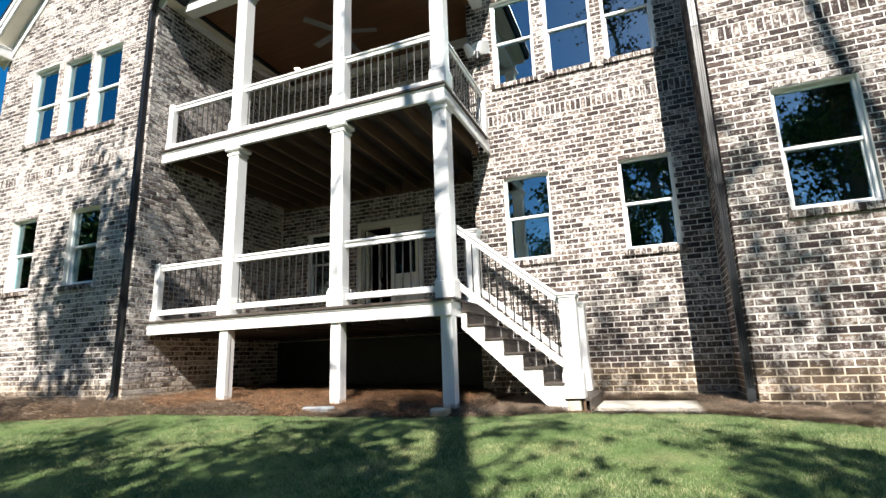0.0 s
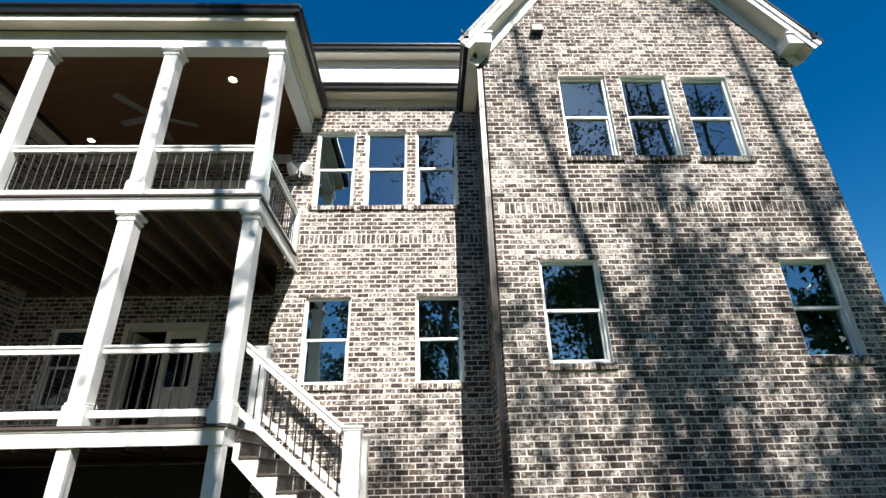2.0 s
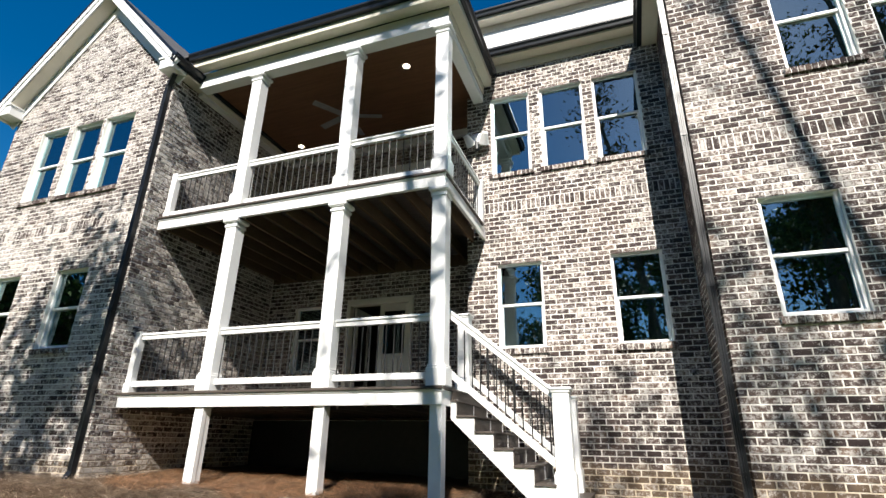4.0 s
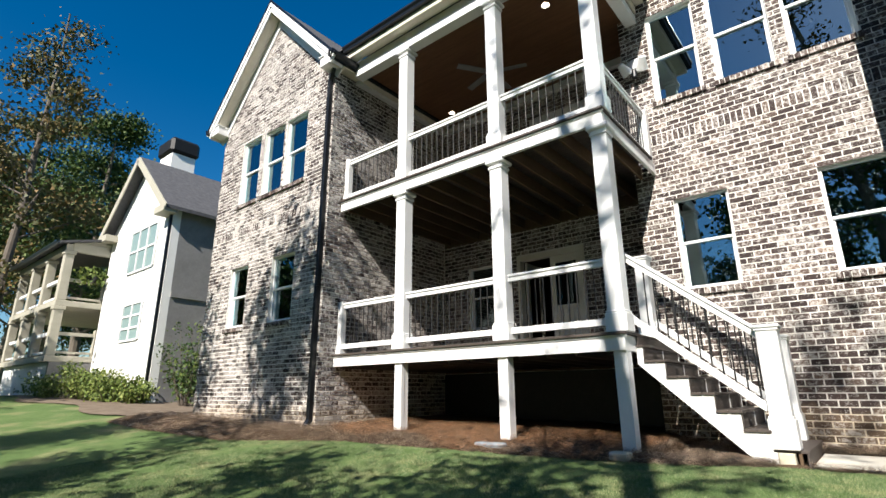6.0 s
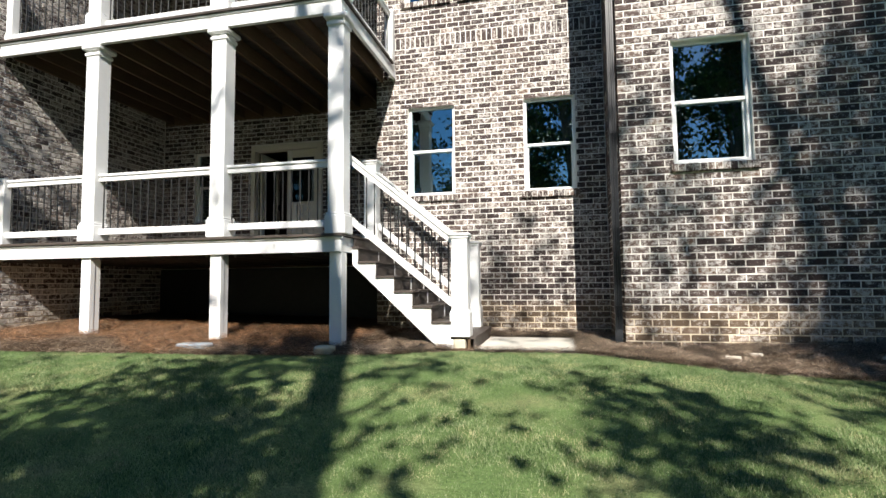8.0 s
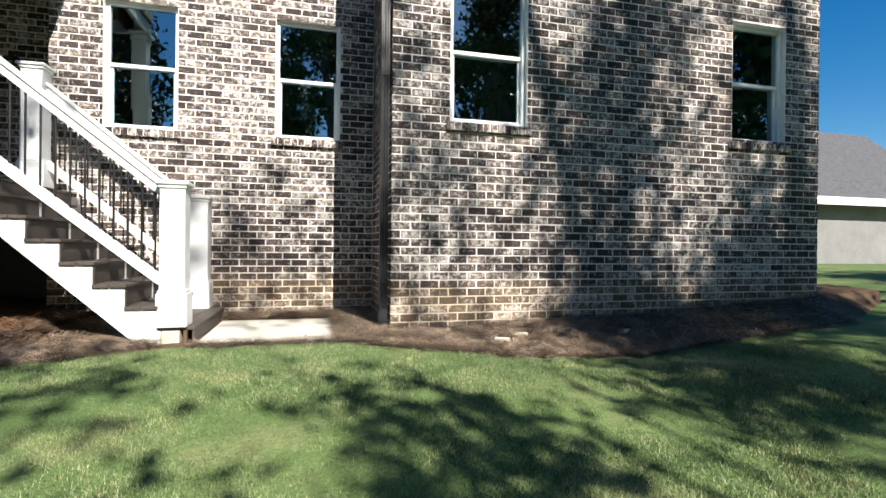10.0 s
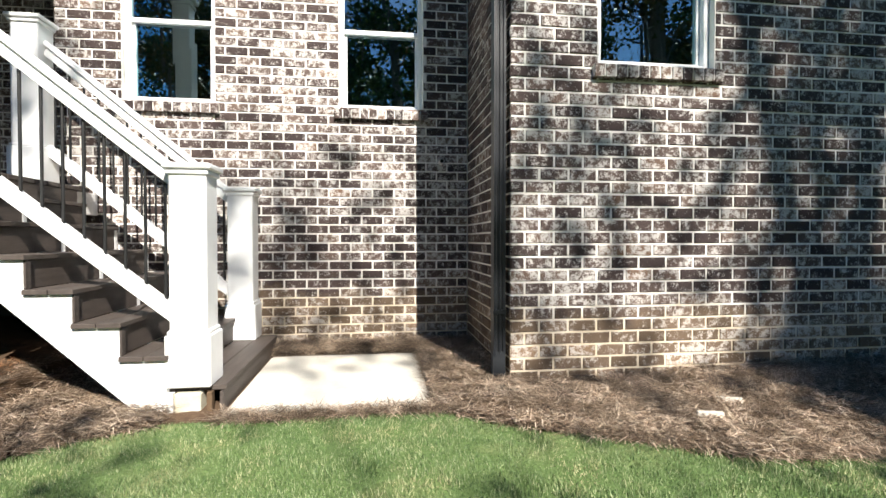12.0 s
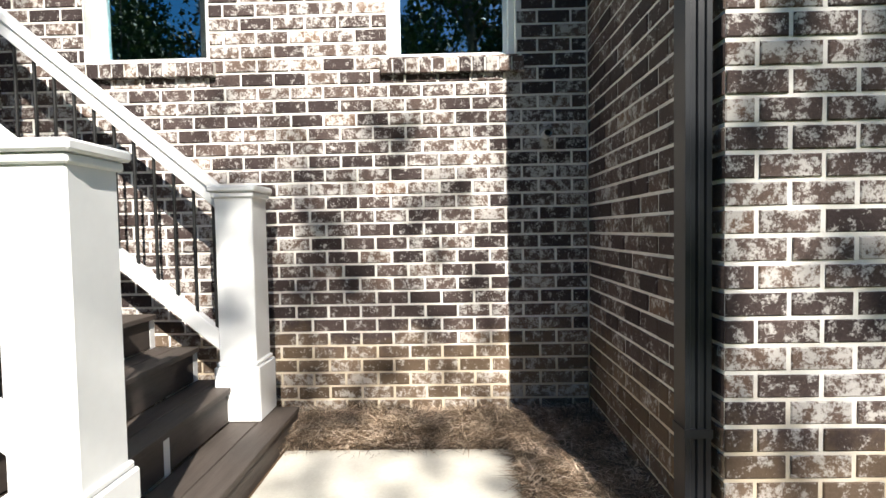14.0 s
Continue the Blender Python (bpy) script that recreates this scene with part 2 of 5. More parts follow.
def prism(name, outline, y0, y1, material, parent=None):
    """An outline in x and z, carried from y0 to y1."""
    n = len(outline)
    verts = [(x, y0, z) for x, z in outline] + [(x, y1, z) for x, z in outline]
    faces = [tuple(range(n)), tuple(range(2 * n - 1, n - 1, -1))] + [(i, i + n, (i + 1) % n + n, (i + 1) % n) for i in range(n)]
    return mesh_object(name, verts, faces, material, parent)


def empty(name, x=0, y=0, z=0, label="", category="", group="", kind=""):
    e = new(name)
    e.location = (x, y, z)
    return tagged(e, label, category, group, kind)


def holder(name, label="", category="", group="", kind=""):
    return empty(name, 0, 0, 0, label, category, group, kind)


# ---- plan ----
Y_MID, Y_RIGHT, Y_LEFT, Y_BACK, Y_PORCH = 8.32, 6.73, 5.75, 9.40, 6.10
X_RIGHT0, X_RIGHT1, X_LEFT0, X_LEFT1, X_NOOK = 0.965, 6.58, -12.50, -7.90, -2.75
DECK, DECK2, CEILING = 1.42, 4.47, 7.44
LEN, COURSE, JOINT = 0.2065, 0.0866, 0.0145
WINDOWS_MID = [(-2.19, -1.40, 2.235, 3.745), (-0.27, 0.525, 2.225, 3.74), (-2.25, -1.485, 5.565, 7.30), (-1.27, -0.46, 5.565, 7.32), (-0.27, 0.535, 5.565, 7.34)]
WINDOWS_RIGHT = [(1.59, 2.46, 2.19, 3.715), (5.20, 6.02, 2.21, 3.685), (2.28, 3.12, 5.555, 7.295), (3.39, 4.22, 5.555, 7.295), (4.48, 5.31, 5.53, 7.27)]
WINDOWS_LEFT = [(-11.42, -10.68, 2.15, 3.56), (-9.71, -8.90, 2.14, 3.55), (-11.46, -10.66, 5.15, 6.82), (-10.47, -9.67, 5.15, 6.80), (-9.58, -8.79, 5.15, 6.79)]
WINDOWS_BACK = [(-7.15, -6.35, 2.10, 3.55)]
DOOR = (-5.82, -4.26, DECK, 3.60)
RIGHT_PEAK, RIGHT_EAVE, RIGHT_RISE = 3.78, 7.90, 1.36
LEFT_PEAK, LEFT_EAVE, LEFT_RISE = -10.25, 7.50, 1.04


def ground(x, y):
    """Height of the lawn: it climbs gently to the house, dips past the stairs and climbs towards the next plot."""
    z = -0.52 + 0.1 * min(y, 5.0) if y > -4 else -0.9 + 0.03 * max(y + 4, -20)
    if x > 1:
        z -= 0.055 * min(x - 1, 2) * (1 if y > 4 else max(0, y / 4)) - max(0.0, 0.065 * min(x - 3.2, 8)) * (y > 3)
    if x < -2.8:
        z += 0.02 * min(-2.8 - x, 9) + (0.035 * min(-11.8 - x, 16) if x < -11.8 else 0)
    return z


EDGE = [(-40, 4.6), (-13.5, 4.3), (-11.0, 4.24), (-8.3, 4.25), (-6.4, 5.0), (-3.75, 5.47), (-1.8, 5.85), (-1.15, 6.28), (0.46, 6.32), (0.85, 6.0), (1.85, 5.60), (2.8, 5.6), (4.0, 5.75), (6.2, 5.95), (8.0, 6.9), (40, 7.0)]


def edge_y(x):
    for (xa, ya), (xb, yb) in zip(EDGE, EDGE[1:]):
        if xa <= x <= xb:
            return ya + (yb - ya) * (x - xa) / (xb - xa)
    return 6.0


# ---- ground ----
def make_ground():
    xs = np.unique(np.concatenate([np.linspace(-3000, -60, 14), np.linspace(-60, -16, 23), np.linspace(-16, 10, 105), np.linspace(10, 60, 26), np.linspace(60, 3000, 14)]))
    ys = np.unique(np.concatenate([np.linspace(-3000, -40, 12), np.linspace(-40, -2, 20), np.linspace(-2, 10, 61), np.linspace(10, 60, 26), np.linspace(60, 3000, 12)]))
    verts = [(x, y, ground(x, y) + 0.018 * noise.noise((x * 1.3, y * 1.3, 0)) * (abs(x) < 30 and y < 5.5)) for y in ys for x in xs]
    n = len(xs)
    faces = [(j * n + i, j * n + i + 1, (j + 1) * n + i + 1, (j + 1) * n + i) for j in range(len(ys) - 1) for i in range(n - 1)]
    return tagged(mesh_object("ground", verts, faces, M_LAWN, smooth=True), "mown green lawn with straw-coloured patches", "lawn", kind="structure")


def bed_lift(x, y):
    """The straw bed is mounded: higher towards the posts under the porch."""
    d = max(0.0, y - edge_y(x))
    z = 0.022 * min(d / 0.25, 1) + (0.022 * noise.noise((x * 2.1, y * 2.1, 3)) + 0.02 * noise.noise((x * 6.5, y * 6.5, 8))) * min(d / 0.25, 1)
    if x < -2.2:
        z += 0.07 * min(d / 0.7, 1) + 0.07 * max(0.0, min((y - 6.2) / 1.2, 1)) * min((-2.2 - x) / 1.0, 1)
    elif -0.9 < x < 0.5 and 6.2 < y < 7.85:
        z = 0.0
    elif x > 1:
        z += min(d / (Y_RIGHT - edge_y(x) + 0.01), 1) * (0.1 * min(x - 1, 2) - 0.03)
    return z


def make_bed():
    xs = np.linspace(-13.4, 8.0, 330)
    rows = 46
    verts, faces = [], []
    for x in xs:
        y0 = edge_y(x)
        for j in range(rows):
            y = y0 + (9.6 - y0) * (j / (rows - 1)) ** 1.5
            verts.append((x, y, ground(x, y) + bed_lift(x, y) + 0.004))
    for i in range(len(xs) - 1):
        for j in range(rows - 1):
            a = i * rows + j
            faces.append((a, a + rows, a + rows + 1, a + 1))
    return tagged(mesh_object("straw_bed", verts, faces, M_DIRT, smooth=True), "brown pine-straw planting bed along the house wall", "planting bed", kind="structure")


def tri_cloud(name, p, a, b, material, label, category):
    """One mesh of many thin triangles: base points p, half widths a, tips b, all arrays."""
    n = len(p)
    me = bpy.data.meshes.new(name)
    co = np.empty((n, 3, 3), np.float32)
    co[:, 0], co[:, 1], co[:, 2] = p - a, p + a, p + b
    me.vertices.add(3 * n)
    me.vertices.foreach_set("co", co.ravel())
    me.loops.add(3 * n)
    me.loops.foreach_set("vertex_index", np.arange(3 * n, dtype=np.int32))
    me.polygons.add(n)
    me.polygons.foreach_set("loop_start", np.arange(0, 3 * n, 3, dtype=np.int32))
    me.update(calc_edges=True)
    me.materials.append(material)
    ob = new(name, me)
    return tagged(ob, label, category, kind="stuff") if category else ob


def make_grass():
    rng = np.random.default_rng(5)
    n = 900000
    y = 0.8 + 5.5 * rng.random(n) ** 0.8
    x = -8.5 + 13.5 * rng.random(n)
    keep = np.array([yy < edge_y(xx) + 0.03 * math.sin(xx * 17) + 0.05 * math.sin(xx * 5.3) and not (-1.25 < xx < 0.42 and yy > 6.335) for xx, yy in zip(x, y)])
    x, y = x[keep], y[keep]
    z = np.array([ground(a, b) for a, b in zip(x, y)])
    n = len(x)
    tuft = np.array([noise.noise((a * 9, b * 9, 1.5)) for a, b in zip(x, y)])
    h = (0.010 + 0.018 * rng.random(n)) * (1 + 0.7 * tuft)
    ang, lean = rng.random(n) * 6.283, rng.random(n) * 0.9
    p = np.stack([x, y, z - 0.004], 1)
    a = np.stack([np.cos(ang), np.sin(ang), 0 * ang], 1) * 0.0023
    d = rng.random(n) * 6.283
    b = np.stack([np.cos(d) * lean * h, np.sin(d) * lean * h, h], 1)
    tri_cloud("grass", p, a, b, M_BLADE, "short green lawn grass with dry tips", "grass")


def make_straw():
    rng = np.random.default_rng(6)
    n = 330000
    x = np.concatenate([-13.2 + 11.2 * rng.random(n // 3), -2 + 8.2 * rng.random(n // 3) ** 1.0, -1.6 + 5.2 * rng.random(n - 2 * (n // 3))])
    e = np.array([edge_y(v) for v in x])
    y = e - 0.05 + (8.3 - e) * rng.random(n) ** 1.1
    keep = ~((y > Y_RIGHT) & (x > X_RIGHT0)) & ~((x > -0.86) & (x < 0.40) & (y > 6.33) & (y < 7.75)) & ~((x < X_LEFT1) & (y > Y_LEFT)) & ~((x > -1.1) & (x < -0.8) & (y > 6.1) & (y < 7.8)) & ~((x < -2.3) & (y > 7.3))
    x, y = x[keep], y[keep]
    n = len(x)
    z = np.array([ground(a, b) + bed_lift(a, b) for a, b in zip(x, y)]) + 0.006 + 0.060 * rng.random(n) ** 1.5
    ang = rng.random(n) * 6.283
    ln = 0.05 + 0.11 * rng.random(n)
    p = np.stack([x, y, z], 1)
    a = np.stack([-np.sin(ang), np.cos(ang), 0 * ang], 1) * 0.0029
    b = np.stack([np.cos(ang) * ln, np.sin(ang) * ln, (rng.random(n) - 0.4) * 0.05], 1)
    fresh = (x < -2.35) & (x > -7.6) & (y > 5.55 + 0.25 * np.sin(x * 3.1)) & (rng.random(n) < 0.8)
    tri_cloud("pine_straw", p[~fresh], a[~fresh], b[~fresh], M_STRAW, "loose weathered brown pine straw mulch", "pine straw")
    tri_cloud("fresh_pine_straw", p[fresh], a[fresh], b[fresh], M_STRAW_RED, "heaped fresh reddish pine straw under the porch", "pine straw")


# ---- walls ----
def gable_top(peak, eave, rise, x0, x1):
    half = max(peak - x0, x1 - peak)
    top = eave + rise * half
    return lambda x: top - rise * abs(x - peak)


def wall(name, along, at, u0, u1, z0, z1, holes, label, thick=0.25, top=None, sign=-1):
    """A wall with real openings. along: the axis that it runs on; at: the plane of its bricks' backs; sign: the way its face looks."""
    us = sorted({u0, u1, *[h[0] for h in holes], *[h[1] for h in holes]})
    zs = sorted({z0, z1, *[h[2] for h in holes], *[h[3] for h in holes]})
    bm = bmesh.new()
    d0, d1 = sorted((at, at - sign * thick))
    for a, b in zip(us, us[1:]):
        for c, d in zip(zs, zs[1:]):
            if any(h[0] <= a and b <= h[1] and h[2] <= c and d <= h[3] for h in holes):
                continue
            if along == "x":
                add_box(bm, a, b, d0, d1, c, d)
            else:
                add_box(bm, d0, d1, a, b, c, d)
    ob = tagged(part(name, bm, M_MORTAR, None), label, "wall", kind="structure")
    if top:
        peak, eave, rise = top
        half = max(peak - u0, u1 - peak)
        gable = prism("gable_backing", [(u0, z1), (u1, z1), (u1, eave), (peak, eave + rise * half), (u0, eave)], d0, d1, M_MORTAR, ob)
    return ob


CHAMFER = 0.004


def brick_shape(l, h, d):
    """Verts and faces of one brick: l long, h high, d deep, its face towards -y, with worn edges."""
    c = CHAMFER
    v = [(-l / 2, 0, -h / 2), (l / 2, 0, -h / 2), (l / 2, 0, h / 2), (-l / 2, 0, h / 2)]
    v += [(x, -d + c, z) for x, _, z in v[:4]]
    v += [(-l / 2 + c, -d, -h / 2 + c), (l / 2 - c, -d, -h / 2 + c), (l / 2 - c, -d, h / 2 - c), (-l / 2 + c, -d, h / 2 - c)]
    f = [(8, 9, 10, 11)] + [(i, (i + 1) % 4, (i + 1) % 4 + 4, i + 4) for i in range(4)] + [(i + 4, (i + 1) % 4 + 4, (i + 1) % 4 + 8, i + 8) for i in range(4)]
    return v, f


def spans(a, b, holes):
    out = [(a, b)]
    for h0, h1 in holes:
        out = [s for p, q in out for s in ((p, min(q, h0)), (max(p, h1), q)) if s[1] - s[0] > 0.03]
    return out


def bricks(owner, matrix, u0, u1, z0, z1, holes=(), top=None, soldier=None, near=None, seed=0, depth=0.007, material=M_BRICK_STUFF):
    """Running bond over a face. matrix takes (u, depth, z) to the world. near: the stretch u0, u1, z0, z1 whose bricks are parts."""
    rng = random.Random(seed)
    verts, faces, singles, shapes = [], [], [], {}
    height = gable_top(*top, u0, u1) if top else None
    rows = []
    z, k = z0, 0
    while z + COURSE * 0.6 < z1 or (height and z < height(top[0]) - COURSE):
        if soldier and abs(z - soldier) < COURSE / 2:
            rows.append((z, LEN, True, k))
            z += LEN
        else:
            rows.append((z, COURSE, False, k))
            z += COURSE
        k += 1
    for z, high, stand, k in rows:
        mid = z + high / 2
        a, b = u0, u1
        if height and mid > top[1]:
            reach = (height(top[0]) - mid) / top[2]
            a, b = max(a, top[0] - reach), min(b, top[0] + reach)
        blocked = [(h[0], h[1]) for h in holes if h[2] < mid < h[3]]
        step = COURSE if stand else LEN
        for p, q in spans(a, b, blocked):
            start = u0 - (0 if stand else (k % 2) * LEN / 2)
            i = math.floor((p - start) / step)
            while start + i * step < q - 0.02:
                c, d = max(p, start + i * step), min(q, start + (i + 1) * step)
                i += 1
                if d - c < 0.035:
                    continue
                ln, hh, uu = d - c - JOINT, high - JOINT, (c + d) / 2
                dep = depth + rng.uniform(-0.003, 0.003)
                if near and near[0] < uu < near[1] and near[2] < mid < near[3]:
                    key = (round(ln, 2), stand)
                    if key not in shapes:
                        me = bpy.data.meshes.new("brick")
                        me.from_pydata(*[brick_shape(key[0], hh, depth)[0], [], brick_shape(key[0], hh, depth)[1]])
                        me.materials.append(M_BRICK)
                        shapes[key] = me
                    ob = new("brick", shapes[key])
                    ob.parent = owner
                    ob.matrix_local = matrix @ pose(uu, rng.uniform(-0.002, 0.002), mid, rng.uniform(-0.5, 0.5), rng.uniform(-0.5, 0.5), rng.uniform(-0.6, 0.6))
                    continue
                v, f = brick_shape(ln, hh, dep)
                n, tilt = len(verts), rng.uniform(-0.008, 0.008)
                verts += [matrix @ Vector((x + uu, y, w + mid + x * tilt)) for x, y, w in v]
                faces += [tuple(j + n for j in q4) for q4 in f]
    field = mesh_object("brick_field", verts, faces, material, owner)
    tagged(field, kind="stuff")
    return field


def flat(y):
    return Matrix.Translation((0, y, 0))


def facing_x(x, sign):
    """A face that looks along +x (sign 1) or -x (sign -1); u runs with y."""
    m = Matrix(((0, -sign, 0, x), (1, 0, 0, 0), (0, 0, 1, 0), (0, 0, 0, 1)))
    return m


TEXT = "dark tumbled brick wall with white mortar and chalky smears"
TH = 0.007
make_ground()
make_bed()
wall_mid = wall("wall_mid", "x", Y_MID + TH, X_NOOK + TH, X_RIGHT0, -0.6, 8.2, WINDOWS_MID, TEXT)
wall_right = wall("wall_right", "x", Y_RIGHT + TH, X_RIGHT0 + TH, X_RIGHT1 - TH, -0.7, RIGHT_EAVE, WINDOWS_RIGHT, TEXT, top=(RIGHT_PEAK, RIGHT_EAVE, RIGHT_RISE))
wall_right_inner = wall("wall_right_inner", "y", X_RIGHT0 + TH, Y_RIGHT + TH + 0.25, Y_MID + 0.2, -0.6, 8.2, [], TEXT)
wall_right_outer = wall("wall_right_outer", "y", X_RIGHT1 - TH, Y_RIGHT + TH + 0.25, 16, -0.6, RIGHT_EAVE + 0.1, [], TEXT, sign=1)
wall_left = wall("wall_left", "x", Y_LEFT + TH, X_LEFT0 + TH, X_LEFT1 - TH, -0.6, LEFT_EAVE, WINDOWS_LEFT, TEXT, top=(LEFT_PEAK, LEFT_EAVE, LEFT_RISE))
wall_left_inner = wall("wall_left_inner", "y", X_LEFT1 - TH, Y_LEFT + TH + 0.25, Y_BACK + 0.2, -0.6, 7.5, [], TEXT, sign=1)
wall_left_outer = wall("wall_left_outer", "y", X_LEFT0 + TH, Y_LEFT + TH + 0.25, 16, -0.6, LEFT_EAVE, [], TEXT)
wall_porch_back = wall("wall_porch_back", "x", Y_BACK + TH, X_LEFT1, X_NOOK, -0.6, 7.8, WINDOWS_BACK + [DOOR], TEXT)
wall_nook = wall("wall_nook", "y", X_NOOK + TH, Y_MID + TH + 0.25, Y_BACK + 0.2, -0.6, 7.8, [], TEXT)


# ---- windows ----
def window(name, opening, y, category="window", label="white double-hung window with dark reflecting panes", sill=True):
    x0, x1, z0, z1 = opening
    w = tagged(empty(name, (x0 + x1) / 2, y, z0), label, category, "house windows", "structure")
    cx, f, yy = (x1 - x0) / 2, 0.042, 0.068
    hgt = z1 - z0
    zm = hgt * 0.505
    bm = bmesh.new()
    add_box(bm, -cx, -cx + f, yy, yy + 0.10, 0, hgt, 0.004)
    add_box(bm, cx - f, cx, yy, yy + 0.10, 0, hgt, 0.004)
    add_box(bm, -cx + f, cx - f, yy + 0.003, yy + 0.10, hgt - f, hgt, 0.004)
    add_box(bm, -cx + f, cx - f, yy - 0.012, yy + 0.10, 0, f * 0.95, 0.004)
    part("window_frame", bm, M_FRAME, w)
    bm = bmesh.new()
    add_box(bm, -cx + f + 0.002, cx - f - 0.002, yy + 0.02, yy + 0.06, zm - 0.022, zm + 0.022, 0.004)
    part("meeting_rail", bm, M_FRAME, w)
    s = 0.026
    bm = bmesh.new()
    for a, b in ((-cx + f, -cx + f + s), (cx - f - s, cx - f)):
        add_box(bm, a + 0.001, b - 0.001, yy + 0.05, yy + 0.085, f, zm - 0.023)
    add_box(bm, -cx + f + s, cx - f - s, yy + 0.05, yy + 0.085, f, f + s)
    part("lower_sash", bm, M_FRAME, w)
    rng = random.Random(name)
    for k, (a, b, dy) in enumerate(((zm + 0.02, hgt - f + 0.004, 0.04), (f, zm - 0.02, 0.068))):
        q = [(-cx + f, yy + dy, a), (cx - f, yy + dy, a), (cx - f, yy + dy, b), (-cx + f, yy + dy, b)]
        q = [(px, py + rng.uniform(-0.0015, 0.0015), pz) for px, py, pz in q]
        pane = mesh_object("pane", q + [(px, py + 0.005, pz) for px, py, pz in q], [(0, 1, 2, 3), (7, 6, 5, 4), (0, 4, 5, 1), (1, 5, 6, 2), (2, 6, 7, 3), (3, 7, 4, 0)], M_GLASS, w)
        pane.visible_shadow = False
    bm = bmesh.new()
    add_box(bm, -cx - 0.02, cx + 0.02, 0.004, 0.045, hgt + 0.001, hgt + 0.012)
    part("steel_lintel", bm, M_BRONZE, w)
    if sill:
        n = round((2 * cx + 0.10) / 0.079)
        step = (2 * cx + 0.10) / n
        me = bpy.data.meshes.new("sill_brick")
        v, fc = brick_shape(step - 0.011, 0.088, 0.115)
        me.from_pydata([(a, b + 0.07, c) for a, b, c in v], [], fc)
        me.materials.append(M_BRICK)
        for i in range(n):
            o = new("sill_brick", me)
            o.parent = w
            o.location = (-cx - 0.05 + (i + 0.5) * step, rng.uniform(-0.003, 0.003), -0.052)
            o.rotation_euler = (radians(4), 0, 0)
        box("sill_mortar", -cx - 0.045, cx + 0.045, -0.034, 0.06, -0.088, -0.012, M_MORTAR, w, 0)
    return w


for k, (rows, y) in enumerate(((WINDOWS_MID, Y_MID), (WINDOWS_RIGHT, Y_RIGHT), (WINDOWS_LEFT, Y_LEFT), (WINDOWS_BACK, Y_BACK))):
    for j, o in enumerate(rows):
        window(f"window_{5 * k + j + 1}", o, y)

# ---- rooms behind the windows, dimmed by their colour ----
# room_wall_5 and room_wall_6 are added to keep sky out of the door gap
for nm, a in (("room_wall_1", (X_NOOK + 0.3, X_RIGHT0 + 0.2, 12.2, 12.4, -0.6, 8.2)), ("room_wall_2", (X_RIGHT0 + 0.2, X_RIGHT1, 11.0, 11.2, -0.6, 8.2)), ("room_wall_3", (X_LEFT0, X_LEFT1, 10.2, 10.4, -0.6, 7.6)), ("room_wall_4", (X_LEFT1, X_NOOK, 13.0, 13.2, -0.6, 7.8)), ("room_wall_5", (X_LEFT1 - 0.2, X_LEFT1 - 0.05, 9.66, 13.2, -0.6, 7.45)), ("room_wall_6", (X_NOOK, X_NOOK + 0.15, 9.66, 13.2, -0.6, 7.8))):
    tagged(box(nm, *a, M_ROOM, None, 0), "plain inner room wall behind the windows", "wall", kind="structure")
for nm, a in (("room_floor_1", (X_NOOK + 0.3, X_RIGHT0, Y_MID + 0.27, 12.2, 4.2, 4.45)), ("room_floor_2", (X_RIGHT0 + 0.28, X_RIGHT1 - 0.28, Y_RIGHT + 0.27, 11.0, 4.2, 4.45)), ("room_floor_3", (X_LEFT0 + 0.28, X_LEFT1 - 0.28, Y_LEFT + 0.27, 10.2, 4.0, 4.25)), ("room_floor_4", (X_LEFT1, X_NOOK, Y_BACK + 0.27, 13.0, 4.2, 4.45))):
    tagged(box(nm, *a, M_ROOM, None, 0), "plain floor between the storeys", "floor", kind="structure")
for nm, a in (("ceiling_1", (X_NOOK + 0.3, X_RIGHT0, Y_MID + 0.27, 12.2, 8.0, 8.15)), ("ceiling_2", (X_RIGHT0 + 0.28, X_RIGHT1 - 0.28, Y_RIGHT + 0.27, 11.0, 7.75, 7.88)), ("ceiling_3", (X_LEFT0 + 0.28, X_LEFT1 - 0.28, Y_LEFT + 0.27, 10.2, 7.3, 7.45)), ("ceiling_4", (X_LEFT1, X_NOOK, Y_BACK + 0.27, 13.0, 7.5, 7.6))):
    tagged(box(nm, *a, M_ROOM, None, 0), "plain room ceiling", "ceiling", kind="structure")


# ---- roofs ----
def roof_sheet(name, corners, thick=0.06, material=M_SHINGLE, parent=None):
    n = len(corners)
    v = [tuple(c) for c in corners] + [(x, y, z - thick) for x, y, z in corners]
    f = [tuple(range(n)), tuple(range(2 * n - 1, n - 1, -1))] + [(i, (i + 1) % n, (i + 1) % n + n, i + n) for i in range(n)]
    return mesh_object(name, v, f, material, parent)


def gutter(a, b, parent=None, out=Vector((0, -1, 0)), w=0.12, h=0.13):
    """An ogee-like gutter trough between two points on its back top edge."""
    a, b = Vector(a), Vector(b)
    shape = [(0, 0), (0, -h), (w * 0.62, -h), (w * 0.72, -h * 0.62), (w, -h * 0.3), (w, 0), (w * 0.9, 0), (w * 0.88, -h * 0.26), (w * 0.6, -h * 0.85), (0.02, -h * 0.85), (0.02, 0)]
    n = len(shape)
    v = [p + out * s + Vector((0, 0, t)) for p in (a, b) for s, t in shape]
    f = [(i, (i + 1) % n, (i + 1) % n + n, i + n) for i in range(n)] + [tuple(range(n)), tuple(range(2 * n - 1, n - 1, -1))]
    return mesh_object("gutter", v, f, M_BRONZE, parent)


